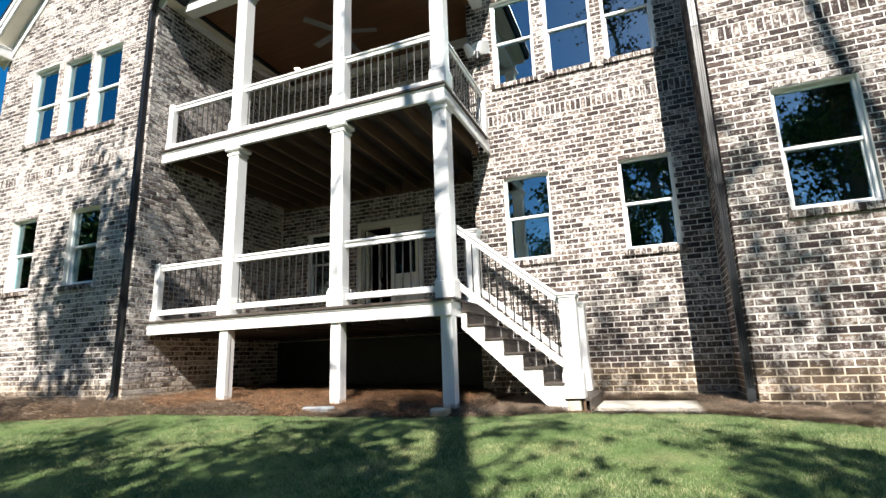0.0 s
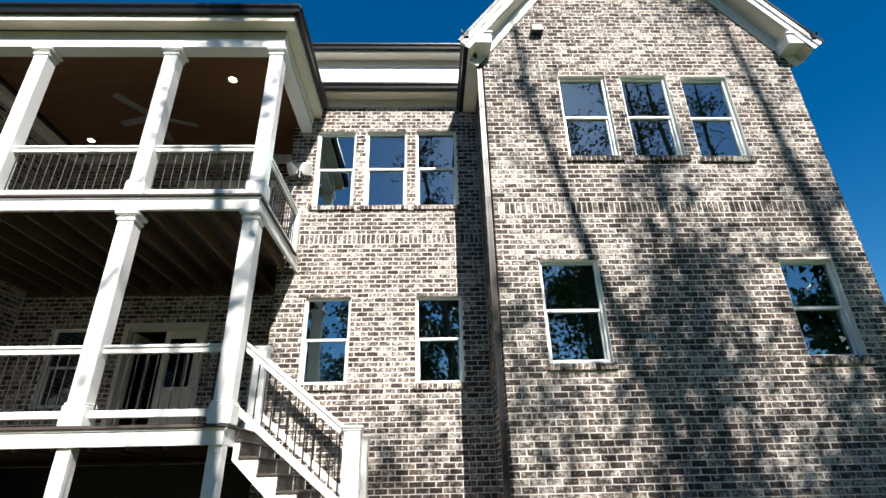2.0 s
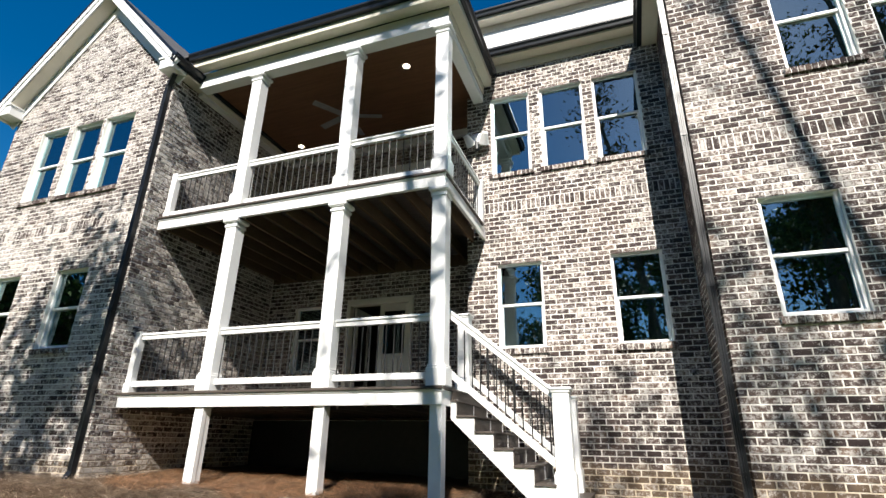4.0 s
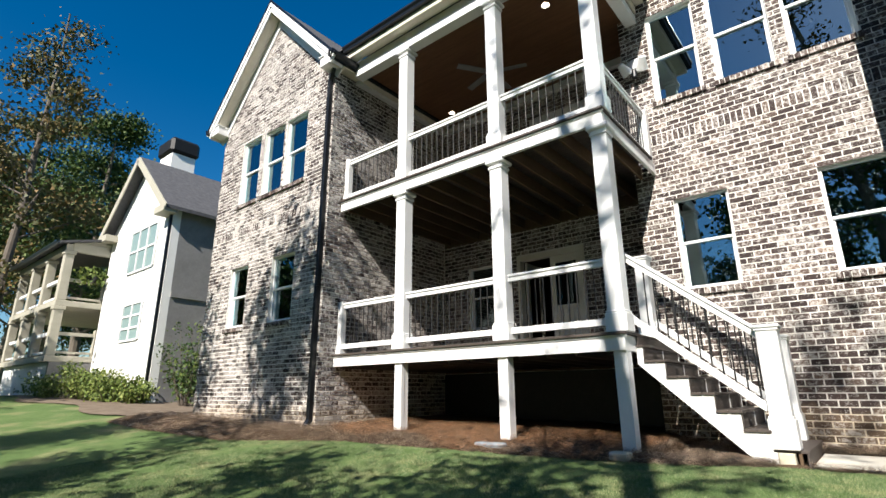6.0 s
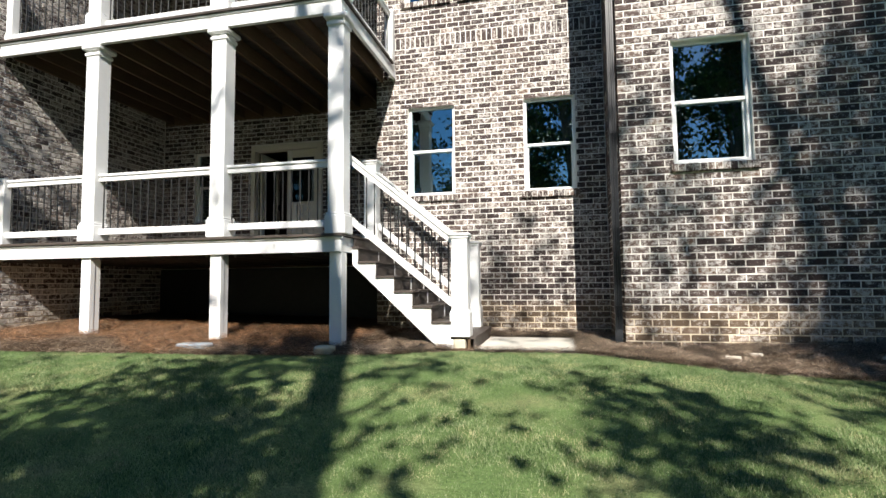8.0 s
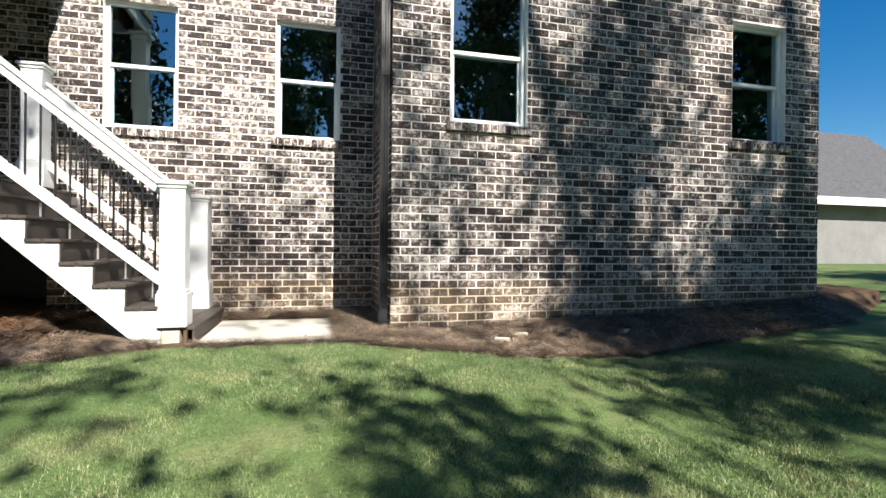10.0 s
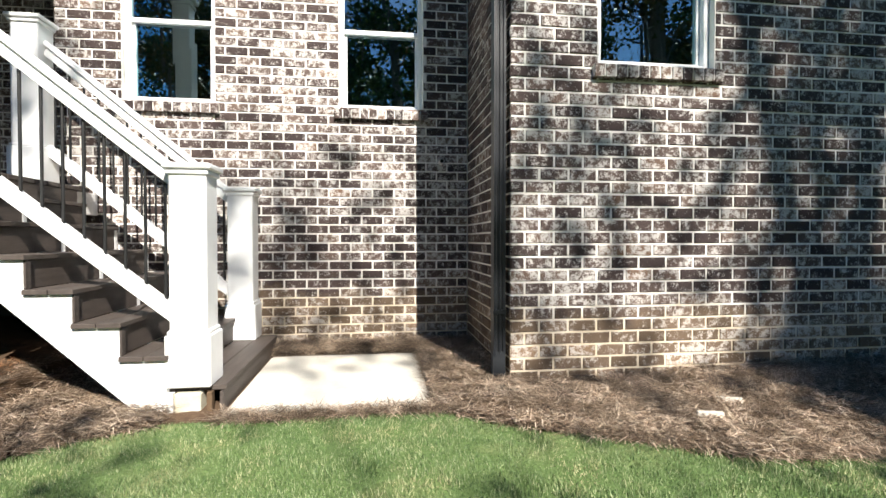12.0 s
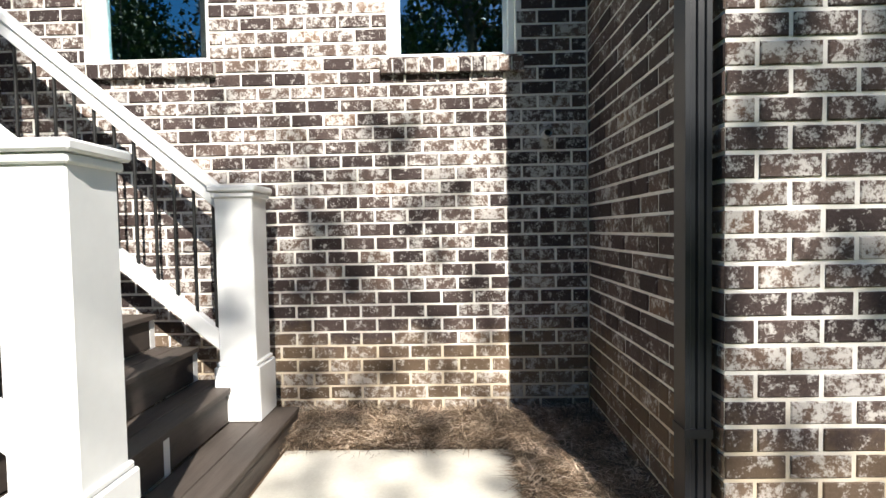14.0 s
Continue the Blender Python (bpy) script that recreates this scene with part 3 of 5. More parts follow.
def gable_roof(name, x0, x1, peak, eave, rise, y, depth, over, label):
    """A gable roof with boxed white rakes and eave returns; over: how far its eaves reach past the wall."""
    r = tagged(holder(name), label, "roof", kind="structure")
    half = max(peak - x0, x1 - peak)
    top, lo = eave + rise * half, eave - rise * over
    xl, xr, yf = x0 - over, x1 + over, y - 0.30
    up = 0.34
    for side, xe in ((-1, xl), (1, xr)):
        roof_sheet("shingles", [(xe - side * -0.04, yf - 0.05, lo + up), (peak, yf - 0.05, top + up), (peak, y + depth, top + up), (xe - side * -0.04, y + depth, lo + up)], 0.05, M_SHINGLE, r)
        d = Vector((peak - xe, 0, top - lo)).normalized()
        nrm = Vector((-d.z, 0, d.x)) * (1 if side < 0 else -1)
        # rake board, its lower moulding and the soffit under it
        a, b = Vector((xe, yf, lo)), Vector((peak, yf, top))
        for nm, t0, t1, ya, yb, mt in (("rake_board", 0.03, up * 0.62, yf - 0.03, yf, M_WHITE), ("rake_crown", up * 0.40, up * 0.64, yf - 0.06, yf - 0.031, M_WHITE), ("rake_drip", up * 0.66, up * 0.80, yf - 0.075, yf - 0.02, M_BRONZE), ("rake_soffit", 0.02, 0.05, yf + 0.001, y + 0.0, M_CREAM), ("rake_frieze", -0.17, 0.019, y - 0.028, y - 0.004, M_WHITE)):
            pts = []
            for yy in (ya, yb):
                for p in (a, b):
                    for t in (t0, t1):
                        q = p + nrm * t
                        if p is b:
                            q = Vector((peak, 0, top + t / max(abs(nrm.z), 0.2)))
                        pts.append((q.x, yy, q.z))
            mesh_object(nm, pts, [(0, 2, 3, 1), (4, 5, 7, 6), (0, 1, 5, 4), (2, 6, 7, 3), (1, 3, 7, 5), (0, 4, 6, 2)], mt, r)
        # eave box along the side, with its return on the front
        inner = x0 if side < 0 else x1
        bx = sorted((xe, inner + side * -0.14))
        box("eave_return", bx[0], bx[1], yf - 0.012, y + 0.02, eave - 0.16, eave + 0.06, M_WHITE, r, 0.01)
        bx2 = sorted((xe + side * 0.02, inner + side * 0.004))
        box("eave_soffit", bx2[0], bx2[1], y + 0.021, y + depth, eave - 0.12, eave + 0.04, M_CREAM, r, 0.004)
        o = Vector((side, 0, 0))
        gutter((xe + side * 0.022, yf - 0.10, eave + 0.05), (xe + side * 0.022, y + depth, eave + 0.05), r, o, 0.13, 0.15)
        box("return_cap", bx[0] - 0.02, bx[1] + 0.02, yf - 0.04, y - 0.005, eave + 0.061, eave + 0.09, M_WHITE, r, 0.004)
    return r


roof_right = gable_roof("roof_right", X_RIGHT0, X_RIGHT1, RIGHT_PEAK, RIGHT_EAVE + 0.02, RIGHT_RISE, Y_RIGHT, 9.0, 0.24, "steep shingled gable roof with white boxed rakes")
roof_left = gable_roof("roof_left", X_LEFT0, X_LEFT1, LEFT_PEAK, LEFT_EAVE, LEFT_RISE, Y_LEFT, 9.0, 0.22, "shingled gable roof with white boxed rakes")

roof_mid = tagged(holder("roof_mid"), "low shingled roof with dark gutters over cream eaves", "roof", kind="structure")
box("frieze", X_NOOK + 0.3, X_RIGHT0 - 0.002, Y_MID - 0.03, Y_MID + 0.05, 7.93, 8.31, M_CREAM, roof_mid)
box("fascia", -2.2, X_RIGHT0 - 0.28, Y_MID - 0.28, Y_MID - 0.251, 8.09, 8.26, M_CREAM, roof_mid)
box("soffit", -2.2, X_RIGHT0 - 0.28, Y_MID - 0.25, Y_MID - 0.031, 8.10, 8.125, M_CREAM, roof_mid)
gutter((-2.2, Y_MID - 0.282, 8.26), (X_RIGHT0 - 0.30, Y_MID - 0.282, 8.26), roof_mid)
roof_sheet("shingles", [(-2.3, Y_MID - 0.30, 8.30), (X_RIGHT0 - 0.2, Y_MID - 0.30, 8.30), (X_RIGHT0 - 0.2, 9.29, 9.30), (-2.3, 9.29, 9.30)], 0.04, M_SHINGLE, roof_mid)
box("upper_wall", X_NOOK - 5.0, X_RIGHT0 + 1.0, 9.30, 9.5, 8.2, 10.6, M_WHITE, roof_mid, 0, "white siding band above the low roof")
for i in range(5):
    box("siding_lap", X_NOOK - 5.0, X_RIGHT0 + 1.0, 9.280, 9.299, 9.30 + i * 0.14, 9.432 + i * 0.14, M_WHITE, roof_mid, 0.003)
box("upper_frieze", X_NOOK - 5.0, X_RIGHT0 + 1.0, 9.25, 9.299, 10.0, 10.45, M_CREAM, roof_mid)
box("upper_fascia", X_NOOK - 5.0, X_RIGHT0 + 1.0, 8.99, 9.019, 10.16, 10.34, M_CREAM, roof_mid)
box("upper_soffit", X_NOOK - 5.0, X_RIGHT0 + 1.0, 9.02, 9.249, 10.17, 10.195, M_CREAM, roof_mid)
gutter((X_NOOK - 5.0, 8.988, 10.36), (X_RIGHT0 + 1.0, 8.988, 10.36), roof_mid)
roof_sheet("shingles", [(X_NOOK - 5.0, 8.96, 10.40), (X_RIGHT0 + 1.0, 8.96, 10.40), (X_RIGHT0 + 1.0, 14.0, 12.6), (X_NOOK - 5.0, 14.0, 12.6)], 0.05, M_SHINGLE, roof_mid)

roof_porch = tagged(holder("roof_porch"), "low hip roof over the porch with cream eaves and a dark gutter", "roof", kind="structure")
PX = -2.22
box("soffit", X_LEFT1 + 0.23, PX, 5.88, Y_PORCH - 0.03, 7.62, 7.65, M_CREAM, roof_porch)
box("side_soffit", -2.37, PX, Y_PORCH - 0.029, Y_MID - 0.03, 7.62, 7.65, M_CREAM, roof_porch)
box("fascia", X_LEFT1 + 0.23, PX, 5.85, 5.879, 7.60, 7.84, M_CREAM, roof_porch)
box("side_fascia", PX + 0.001, PX + 0.03, 5.85, Y_MID - 0.12, 7.60, 7.84, M_CREAM, roof_porch)
box("frieze", X_LEFT1 + 0.02, -2.372, Y_PORCH - 0.012, Y_PORCH + 0.02, 7.452, 7.62, M_CREAM, roof_porch)
box("side_frieze", -2.40, -2.372, Y_PORCH + 0.021, Y_MID - 0.04, 7.452, 7.62, M_CREAM, roof_porch)
gutter((X_LEFT1 + 0.2, 5.848, 7.86), (PX + 0.12, 5.848, 7.86), roof_porch)
gutter((PX + 0.031, 5.78, 7.86), (PX + 0.031, Y_MID - 0.2, 7.86), roof_porch, Vector((1, 0, 0)))
roof_sheet("shingles", [(X_LEFT1 - 0.1, 5.78, 7.90), (PX + 0.12, 5.78, 7.90), (X_NOOK - 1.6, 9.3, 9.7), (X_LEFT1 - 0.1, 9.3, 9.7)], 0.05, M_SHINGLE, roof_porch)
roof_sheet("hip", [(PX + 0.12, 5.78, 7.90), (PX + 0.12, 9.3, 7.90), (X_NOOK - 1.6, 9.3, 9.7)], 0.05, M_SHINGLE, roof_porch)
tagged(box("ceiling", X_LEFT1 + 0.01, -2.40, Y_PORCH + 0.18, Y_BACK - 0.01, CEILING, CEILING + 0.03, M_CEIL, None, 0), "dark stained board porch ceiling", "ceiling", kind="structure")


# ---- porch ----
COLS = (-6.225, -4.172, -2.487)
CW = 0.106
beam = tagged(holder("porch_beam"), "white boxed beam carrying the porch roof", "beam", kind="structure")
box("front_beam", X_LEFT1 + 0.26, -2.372, Y_PORCH - 0.02, Y_PORCH + 0.20, 7.27, CEILING + 0.01, M_WHITE, beam)
box("side_beam", -2.60, -2.40, Y_PORCH + 0.201, Y_MID - 0.002, 7.27, CEILING - 0.002, M_WHITE, beam)
box("back_beam", X_LEFT1 + 0.112, X_NOOK - 0.03, Y_BACK - 0.11, Y_BACK - 0.004, 7.28, CEILING - 0.002, M_WHITE, beam)
box("door_header", -5.30, -3.25, Y_BACK - 0.05, Y_BACK - 0.004, 6.62, 6.80, M_WHITE, beam)
box("wall_beam", X_LEFT1 + 0.004, X_LEFT1 + 0.11, Y_PORCH + 0.205, Y_BACK - 0.02, 7.30, CEILING - 0.002, M_WHITE, beam)


def porch_column(x, z0, z1, group):
    c = tagged(empty("porch_column", x, Y_PORCH + CW, z0), "square white boxed porch column with cap and base", "column", group)
    h = z1 - z0
    box("shaft", -CW, CW, -CW, CW, 0, h, M_WHITE, c, 0.006)
    box("base", -CW - 0.03, CW + 0.03, -CW - 0.03, CW + 0.03, 0.0, 0.24, M_WHITE, c, 0.012)
    box("base_moulding", -CW - 0.018, CW + 0.018, -CW - 0.018, CW + 0.018, 0.241, 0.27, M_WHITE, c, 0.008)
    box("neck_moulding", -CW - 0.018, CW + 0.018, -CW - 0.018, CW + 0.018, h - 0.15, h - 0.10, M_WHITE, c, 0.008)
    box("cap", -CW - 0.05, CW + 0.05, -CW - 0.05, CW + 0.05, h - 0.065, h - 0.001, M_WHITE, c, 0.014)
    return c


def under_post(x):
    g = ground(x, 6.2) + bed_lift(x, 6.2)
    p = tagged(empty("under_post", x, Y_PORCH + 0.1, g - 0.1), "white boxed post holding up the deck", "post", "deck posts")
    box("shaft", -0.080, 0.080, -0.09, 0.075, 0, 1.195 - g + 0.1, M_WHITE, p, 0.005)
    box("corner_trim", 0.064, 0.086, -0.097, -0.02, 0.0, 1.195 - g + 0.1, M_WHITE, p, 0.003)
    return p


def deck(name, z, label, right):
    d = tagged(holder(name), label, "deck", kind="structure")
    box("rim_board", X_LEFT1 + 0.02, right, Y_PORCH - 0.03, Y_PORCH + 0.03, z - 0.225, z - 0.035, M_WHITE, d, 0.004)
    box("side_rim_board", right - 0.055, right - 0.002, Y_PORCH + 0.031, Y_MID - 0.003, z - 0.225, z - 0.035, M_WHITE, d, 0.004)
    box("rim_shelf", X_LEFT1 + 0.02, right + 0.03, Y_PORCH - 0.05, Y_PORCH - 0.031, z - 0.062, z - 0.036, M_WHITE, d, 0.003)
    n = 24
    w = (Y_BACK - Y_PORCH + 0.07) / n
    for i in range(n):
        y = Y_PORCH - 0.08 + i * w
        r = right + 0.03 if y < Y_MID - 0.2 else X_NOOK - 0.015
        box("deck_board", X_LEFT1 + 0.012, r, y, y + w - 0.006, z - 0.034, z, M_DECK, d, 0.003)
    for i in range(13):
        x = X_LEFT1 + 0.2 + i * 0.42
        if x < right - 0.12:
            # lower joists get the darker deck brown to deepen the shade below
            box("joist", x, x + 0.04, Y_PORCH + 0.032, Y_BACK - 0.02 if x < X_NOOK - 0.3 else Y_MID - 0.01, z - 0.26, z - 0.036, M_JOIST if z > 3 else M_DECK, d, 0.003)
    box("ledger", X_LEFT1 + 0.02, X_NOOK - 0.015, Y_BACK - 0.019, Y_BACK - 0.003, z - 0.28, z - 0.04, M_JOIST, d, 0.003)
    return d


deck("lower_deck", DECK, "brown-boarded lower porch deck with a white rim", -2.40)
deck("upper_deck", DECK2, "brown-boarded upper porch deck on open joists with a white rim", -2.40)
for x in COLS:
    under_post(x + 0.0)
    porch_column(x, DECK, DECK2 - 0.228, "porch columns")
    porch_column(x, DECK2, 7.268, "porch columns")


def railing(x0, x1, z, top, low, group, label="white porch railing with thin black metal balusters"):
    r = tagged(empty("porch_railing", x0, Y_PORCH + CW, z), label, "railing", group)
    n = x1 - x0
    box("top_rail", 0.002, n - 0.002, -0.05, 0.05, top - 0.04, top, M_WHITE, r, 0.008)
    box("under_rail", 0.002, n - 0.002, -0.03, 0.03, top - 0.105, top - 0.041, M_WHITE, r, 0.004)
    box("bottom_rail", 0.002, n - 0.002, -0.032, 0.032, low, low + 0.088, M_WHITE, r, 0.005)
    k = int(n / 0.118)
    for i in range(k):
        bx = (i + 0.5) * n / k
        bm = bmesh.new()
        bmesh.ops.create_cone(bm, cap_ends=False, segments=8, radius1=0.009, radius2=0.009, depth=top - 0.105 - low - 0.088 + 0.01, matrix=Matrix.Translation((bx, 0, (top - 0.105 + low + 0.088) / 2)))
        part("baluster", bm, M_BLACK, r)
    return r


def side_railing(y0, y1, x, z, top, low):
    r = tagged(empty("porch_railing", x, y0, z), "white side railing with thin black metal balusters", "railing", "porch railings")
    n = y1 - y0
    box("top_rail", -0.05, 0.05, 0.002, n - 0.002, top - 0.04, top, M_WHITE, r, 0.008)
    box("under_rail", -0.03, 0.03, 0.002, n - 0.002, top - 0.105, top - 0.041, M_WHITE, r, 0.004)
    box("bottom_rail", -0.032, 0.032, 0.002, n - 0.002, low, low + 0.088, M_WHITE, r, 0.005)
    k = int(n / 0.118)
    for i in range(k):
        bm = bmesh.new()
        bmesh.ops.create_cone(bm, cap_ends=False, segments=8, radius1=0.009, radius2=0.009, depth=top - 0.19 - low, matrix=Matrix.Translation((0, (i + 0.5) * n / k, (top - 0.105 + low + 0.088) / 2)))
        part("baluster", bm, M_BLACK, r)
    box("wall_post", -0.075, 0.075, n - 0.01, n + 0.12, -0.03, top + 0.04, M_WHITE, r, 0.006)
    return r


for z, top, low in ((DECK, 0.965, 0.10), (DECK2, 0.92, 0.075)):
    h = tagged(empty("half_post", X_LEFT1 + 0.075, Y_PORCH + CW, z), "short white rail post against the brick wall", "post", "porch railings")
    box("post_shaft", -0.06, 0.05, -0.07, 0.07, 0, top + 0.03, M_WHITE, h, 0.006)
    box("post_base", -0.065, 0.065, -0.085, 0.085, 0, 0.16, M_WHITE, h, 0.008)
    for a, b in ((X_LEFT1 + 0.13, COLS[0] - CW), (COLS[0] + CW, COLS[1] - CW), (COLS[1] + CW, COLS[2] - CW)):
        railing(a, b, z, top, low, "porch railings")
side_railing(Y_PORCH + 2 * CW + 0.002, Y_MID - 0.13, -2.49, DECK2, 0.92, 0.075)

# porch door: two leaves, the inner one open
door = tagged(empty("door_1", (DOOR[0] + DOOR[1]) / 2, Y_BACK, DECK), "cream framed double door, one leaf standing open", "door", kind="structure")
dw, dh = (DOOR[1] - DOOR[0]) / 2, DOOR[3] - DECK
box("door_frame", -dw, -dw + 0.09, -0.03, 0.14, 0.002, dh, M_BEAD, door)
box("door_frame", dw - 0.09, dw, -0.03, 0.14, 0.002, dh, M_BEAD, door)
box("door_head", -dw + 0.091, dw - 0.091, -0.03, 0.14, dh - 0.10, dh, M_BEAD, door)
leaf = holder("door_leaf")
leaf.parent = door
box("leaf_stile", 0.0, 0.10, 0.03, 0.075, 0.01, dh - 0.11, M_BEAD, leaf)
box("leaf_stile", dw - 0.20, dw - 0.095, 0.03, 0.075, 0.01, dh - 0.11, M_BEAD, leaf)
box("leaf_rail", 0.101, dw - 0.201, 0.03, 0.075, dh - 0.26, dh - 0.11, M_BEAD, leaf)
box("leaf_rail", 0.101, dw - 0.201, 0.03, 0.075, 0.01, 0.16, M_BEAD, leaf)
for i in range(4):
    w4 = (dw - 0.302) / 4
    box("leaf_board", 0.101 + i * w4 + 0.006, 0.101 + (i + 1) * w4 - 0.006, 0.034, 0.07, 0.161, 0.95, M_BEAD, leaf)
box("leaf_rail", 0.101, dw - 0.201, 0.03, 0.075, 0.951, 1.02, M_BEAD, leaf)
gp = box("pane", 0.101, dw - 0.201, 0.05, 0.056, 1.021, dh - 0.261, M_DOOR_GLASS, leaf, 0)
gp.visible_shadow = False
open_leaf = tagged(empty("open_leaf"), "cream door leaf swung inward")
open_leaf.parent = door
box("leaf_stile", -dw + 0.10, -dw + 0.145, 0.15, 0.27, 0.01, dh - 0.11, M_BEAD, open_leaf)
box("leaf_stile", -dw + 0.10, -dw + 0.145, 0.75, 0.85, 0.01, dh - 0.11, M_BEAD, open_leaf)
box("leaf_rail", -dw + 0.10, -dw + 0.145, 0.271, 0.749, 0.01, 0.25, M_BEAD, open_leaf)
box("leaf_rail", -dw + 0.10, -dw + 0.145, 0.271, 0.749, dh - 0.25, dh - 0.11, M_BEAD, open_leaf)
box("door_handle", -dw + 0.146, -dw + 0.19, 0.76, 0.80, 0.98, 1.10, M_BLACK, open_leaf)
sc = tagged(empty("wall_lantern", -3.55, Y_BACK, 3.1), "dark metal wall lantern beside the porch door", "wall lamp")
box("back_plate", -0.05, 0.05, -0.03, -0.002, -0.1, 0.12, M_BLACK, sc)
box("lantern_body", -0.07, 0.07, -0.18, -0.04, -0.12, 0.10, M_GLASS, sc, 0.01)
box("lantern_cap", -0.085, 0.085, -0.195, -0.031, 0.101, 0.15, M_BLACK, sc, 0.02)


# ---- stairs ----
RISE, RUN, SY0, SY1 = 0.190, 0.2414, 6.45, 7.95
stairs = tagged(holder("porch_stairs"), "brown-treaded porch stairs with white notched stringers", "stairs", kind="structure")
X_TOP = -2.395
noses = [(-2.32 + RUN * i, 1.277 - RISE * i) for i in range(6)]
outline = [(X_TOP, noses[0][1] - 0.03), (noses[0][0], noses[0][1] - 0.03)]
for (xa, za), (xb, zb) in zip(noses, noses[1:]):
    outline += [(xa, zb - 0.03), (xb, zb - 0.03)]
outline += [(noses[-1][0], 0.105), (-1.08, 0.105), (-1.08, -0.06), (-1.20, -0.06), (X_TOP, 1.045)]
for y in (SY0 - 0.02, (SY0 + SY1) / 2, SY1 - 0.03):
    prism("stringer", outline, y, y + 0.045, M_WHITE, stairs)
for i, (x, z) in enumerate(noses):
    x0 = (noses[i - 1][0] if i else X_TOP)
    for k in range(2):
        w2 = (x - x0 + 0.02) / 2
        box("tread_board", x0 + k * w2 + 0.002, x0 + (k + 1) * w2 - 0.003, SY0 - 0.045, SY1 + 0.01, z - 0.028, z, M_TREAD, stairs, 0.003)
    box("riser_board", x - 0.018, x - 0.001, SY0 + 0.027, SY1 - 0.032, z - RISE + 0.002, z - 0.029, M_TREAD, stairs, 0.002)
    box("stringer_trim", x - 0.0005, x + 0.012, SY0 - 0.022, SY0 + 0.026, z - RISE + 0.002, z - 0.030, M_DECK, stairs, 0.002)
box("riser_board", X_TOP + 0.004, X_TOP + 0.02, SY0, SY1, 1.279, DECK - 0.036, M_TREAD, stairs, 0.002)
for k in range(2):
    box("tread_board", -1.11 + k * 0.155, -1.11 + (k + 1) * 0.155 - 0.004, SY0 + 0.03, SY1 + 0.10, 0.105, 0.134, M_TREAD, stairs, 0.003)
box("riser_board", -0.83, -0.812, SY0 + 0.0, SY1 + 0.10, -0.03, 0.104, M_TREAD, stairs, 0.002)
box("foot_block", -1.075, -0.93, SY0 - 0.02, SY0 + 0.12, -0.08, 0.104, M_STONE, stairs, 0.01)
box("end_board", -0.90, -0.87, SY0 - 0.01, SY0 + 0.04, -0.06, 0.104, M_JOIST, stairs, 0.003)


def newel(x, y, z0, z1, w, group="stair newels"):
    n = tagged(empty("newel_post", x, y, z0), "square white boxed stair newel post with a flat cap", "newel post", group)
    h = z1 - z0
    box("shaft", -w, w, -w, w, 0, h - 0.05, M_WHITE, n, 0.005)
    box("plinth", -w - 0.022, w + 0.022, -w - 0.022, w + 0.022, 0, 0.30, M_WHITE, n, 0.007)
    box("plinth_moulding", -w - 0.012, w + 0.012, -w - 0.012, w + 0.012, 0.301, 0.325, M_WHITE, n, 0.006)
    box("cap_moulding", -w - 0.014, w + 0.014, -w - 0.014, w + 0.014, h - 0.065, h - 0.036, M_WHITE, n, 0.006)
    box("cap", -w - 0.03, w + 0.03, -w - 0.03, w + 0.03, h - 0.035, h, M_WHITE, n, 0.008)
    return n


N1, N2 = (-0.997, SY0 + 0.10), (-1.06, SY1 - 0.02)
newel(*N1, 0.135, 1.415, 0.102)
newel(*N2, 0.135, 1.415, 0.102)
newel(-2.68, SY1 - 0.03, DECK, 2.76, 0.102)


def stair_rail(xa, xb, y, za, zb, drop, group):
    """A sloping rail from (xa, za) down to (xb, zb), its lower rail drop below."""
    r = tagged(empty("stair_railing", xa, y, za), "sloping white stair railing with black metal balusters", "railing", group)
    L, D = xb - xa, zb - za
    member("top_rail", (0, 0, 0), (L, 0, D), 0.10, 0.04, M_WHITE, r, 0.006)
    member("under_rail", (0, 0, -0.062), (L, 0, D - 0.062), 0.06, 0.075, M_WHITE, r, 0.004)
    member("bottom_rail", (0, 0, -drop), (L, 0, D - drop), 0.06, 0.085, M_WHITE, r, 0.004)
    k = int(L / 0.105)
    for i in range(k):
        bx = (i + 0.5) * L / k
        zz = D * bx / L
        bm = bmesh.new()
        bmesh.ops.create_cone(bm, cap_ends=False, segments=8, radius1=0.0095, radius2=0.0095, depth=drop - 0.10, matrix=Matrix.Translation((bx, 0, zz - 0.06 - (drop - 0.06) / 2)))
        part("baluster", bm, M_BLACK, r)
    return r


stair_rail(-2.52, N1[0] - 0.102, SY0 + 0.10, 2.535, 1.385, 0.85, "stair railings")
stair_rail(-2.575, N2[0] - 0.102, SY1 - 0.02, 2.57, 1.385, 0.85, "stair railings")
tagged(box("concrete_pad", -0.795, 0.41, 6.34, 7.76, -0.12, 0.004, M_CONC, None, 0.012), "pale poured concrete landing slab at the stair foot", "slab", kind="structure")
tagged(box("footing_block", -6.35, -6.0, 5.72, 5.95, -0.05, 0.13, M_STONE, None, 0.03), "pale rough footing block in the straw", "block", "footing blocks")
tagged(box("footing_block", -4.35, -3.95, 5.62, 5.82, -0.05, 0.10, M_BLUESTONE, None, 0.02), "grey-blue footing block in the straw", "block", "footing blocks")
tagged(box("footing_block", -2.6, -2.38, 5.75, 5.92, -0.05, 0.08, M_STONE, None, 0.02), "small tan footing block in the straw", "block", "footing blocks")


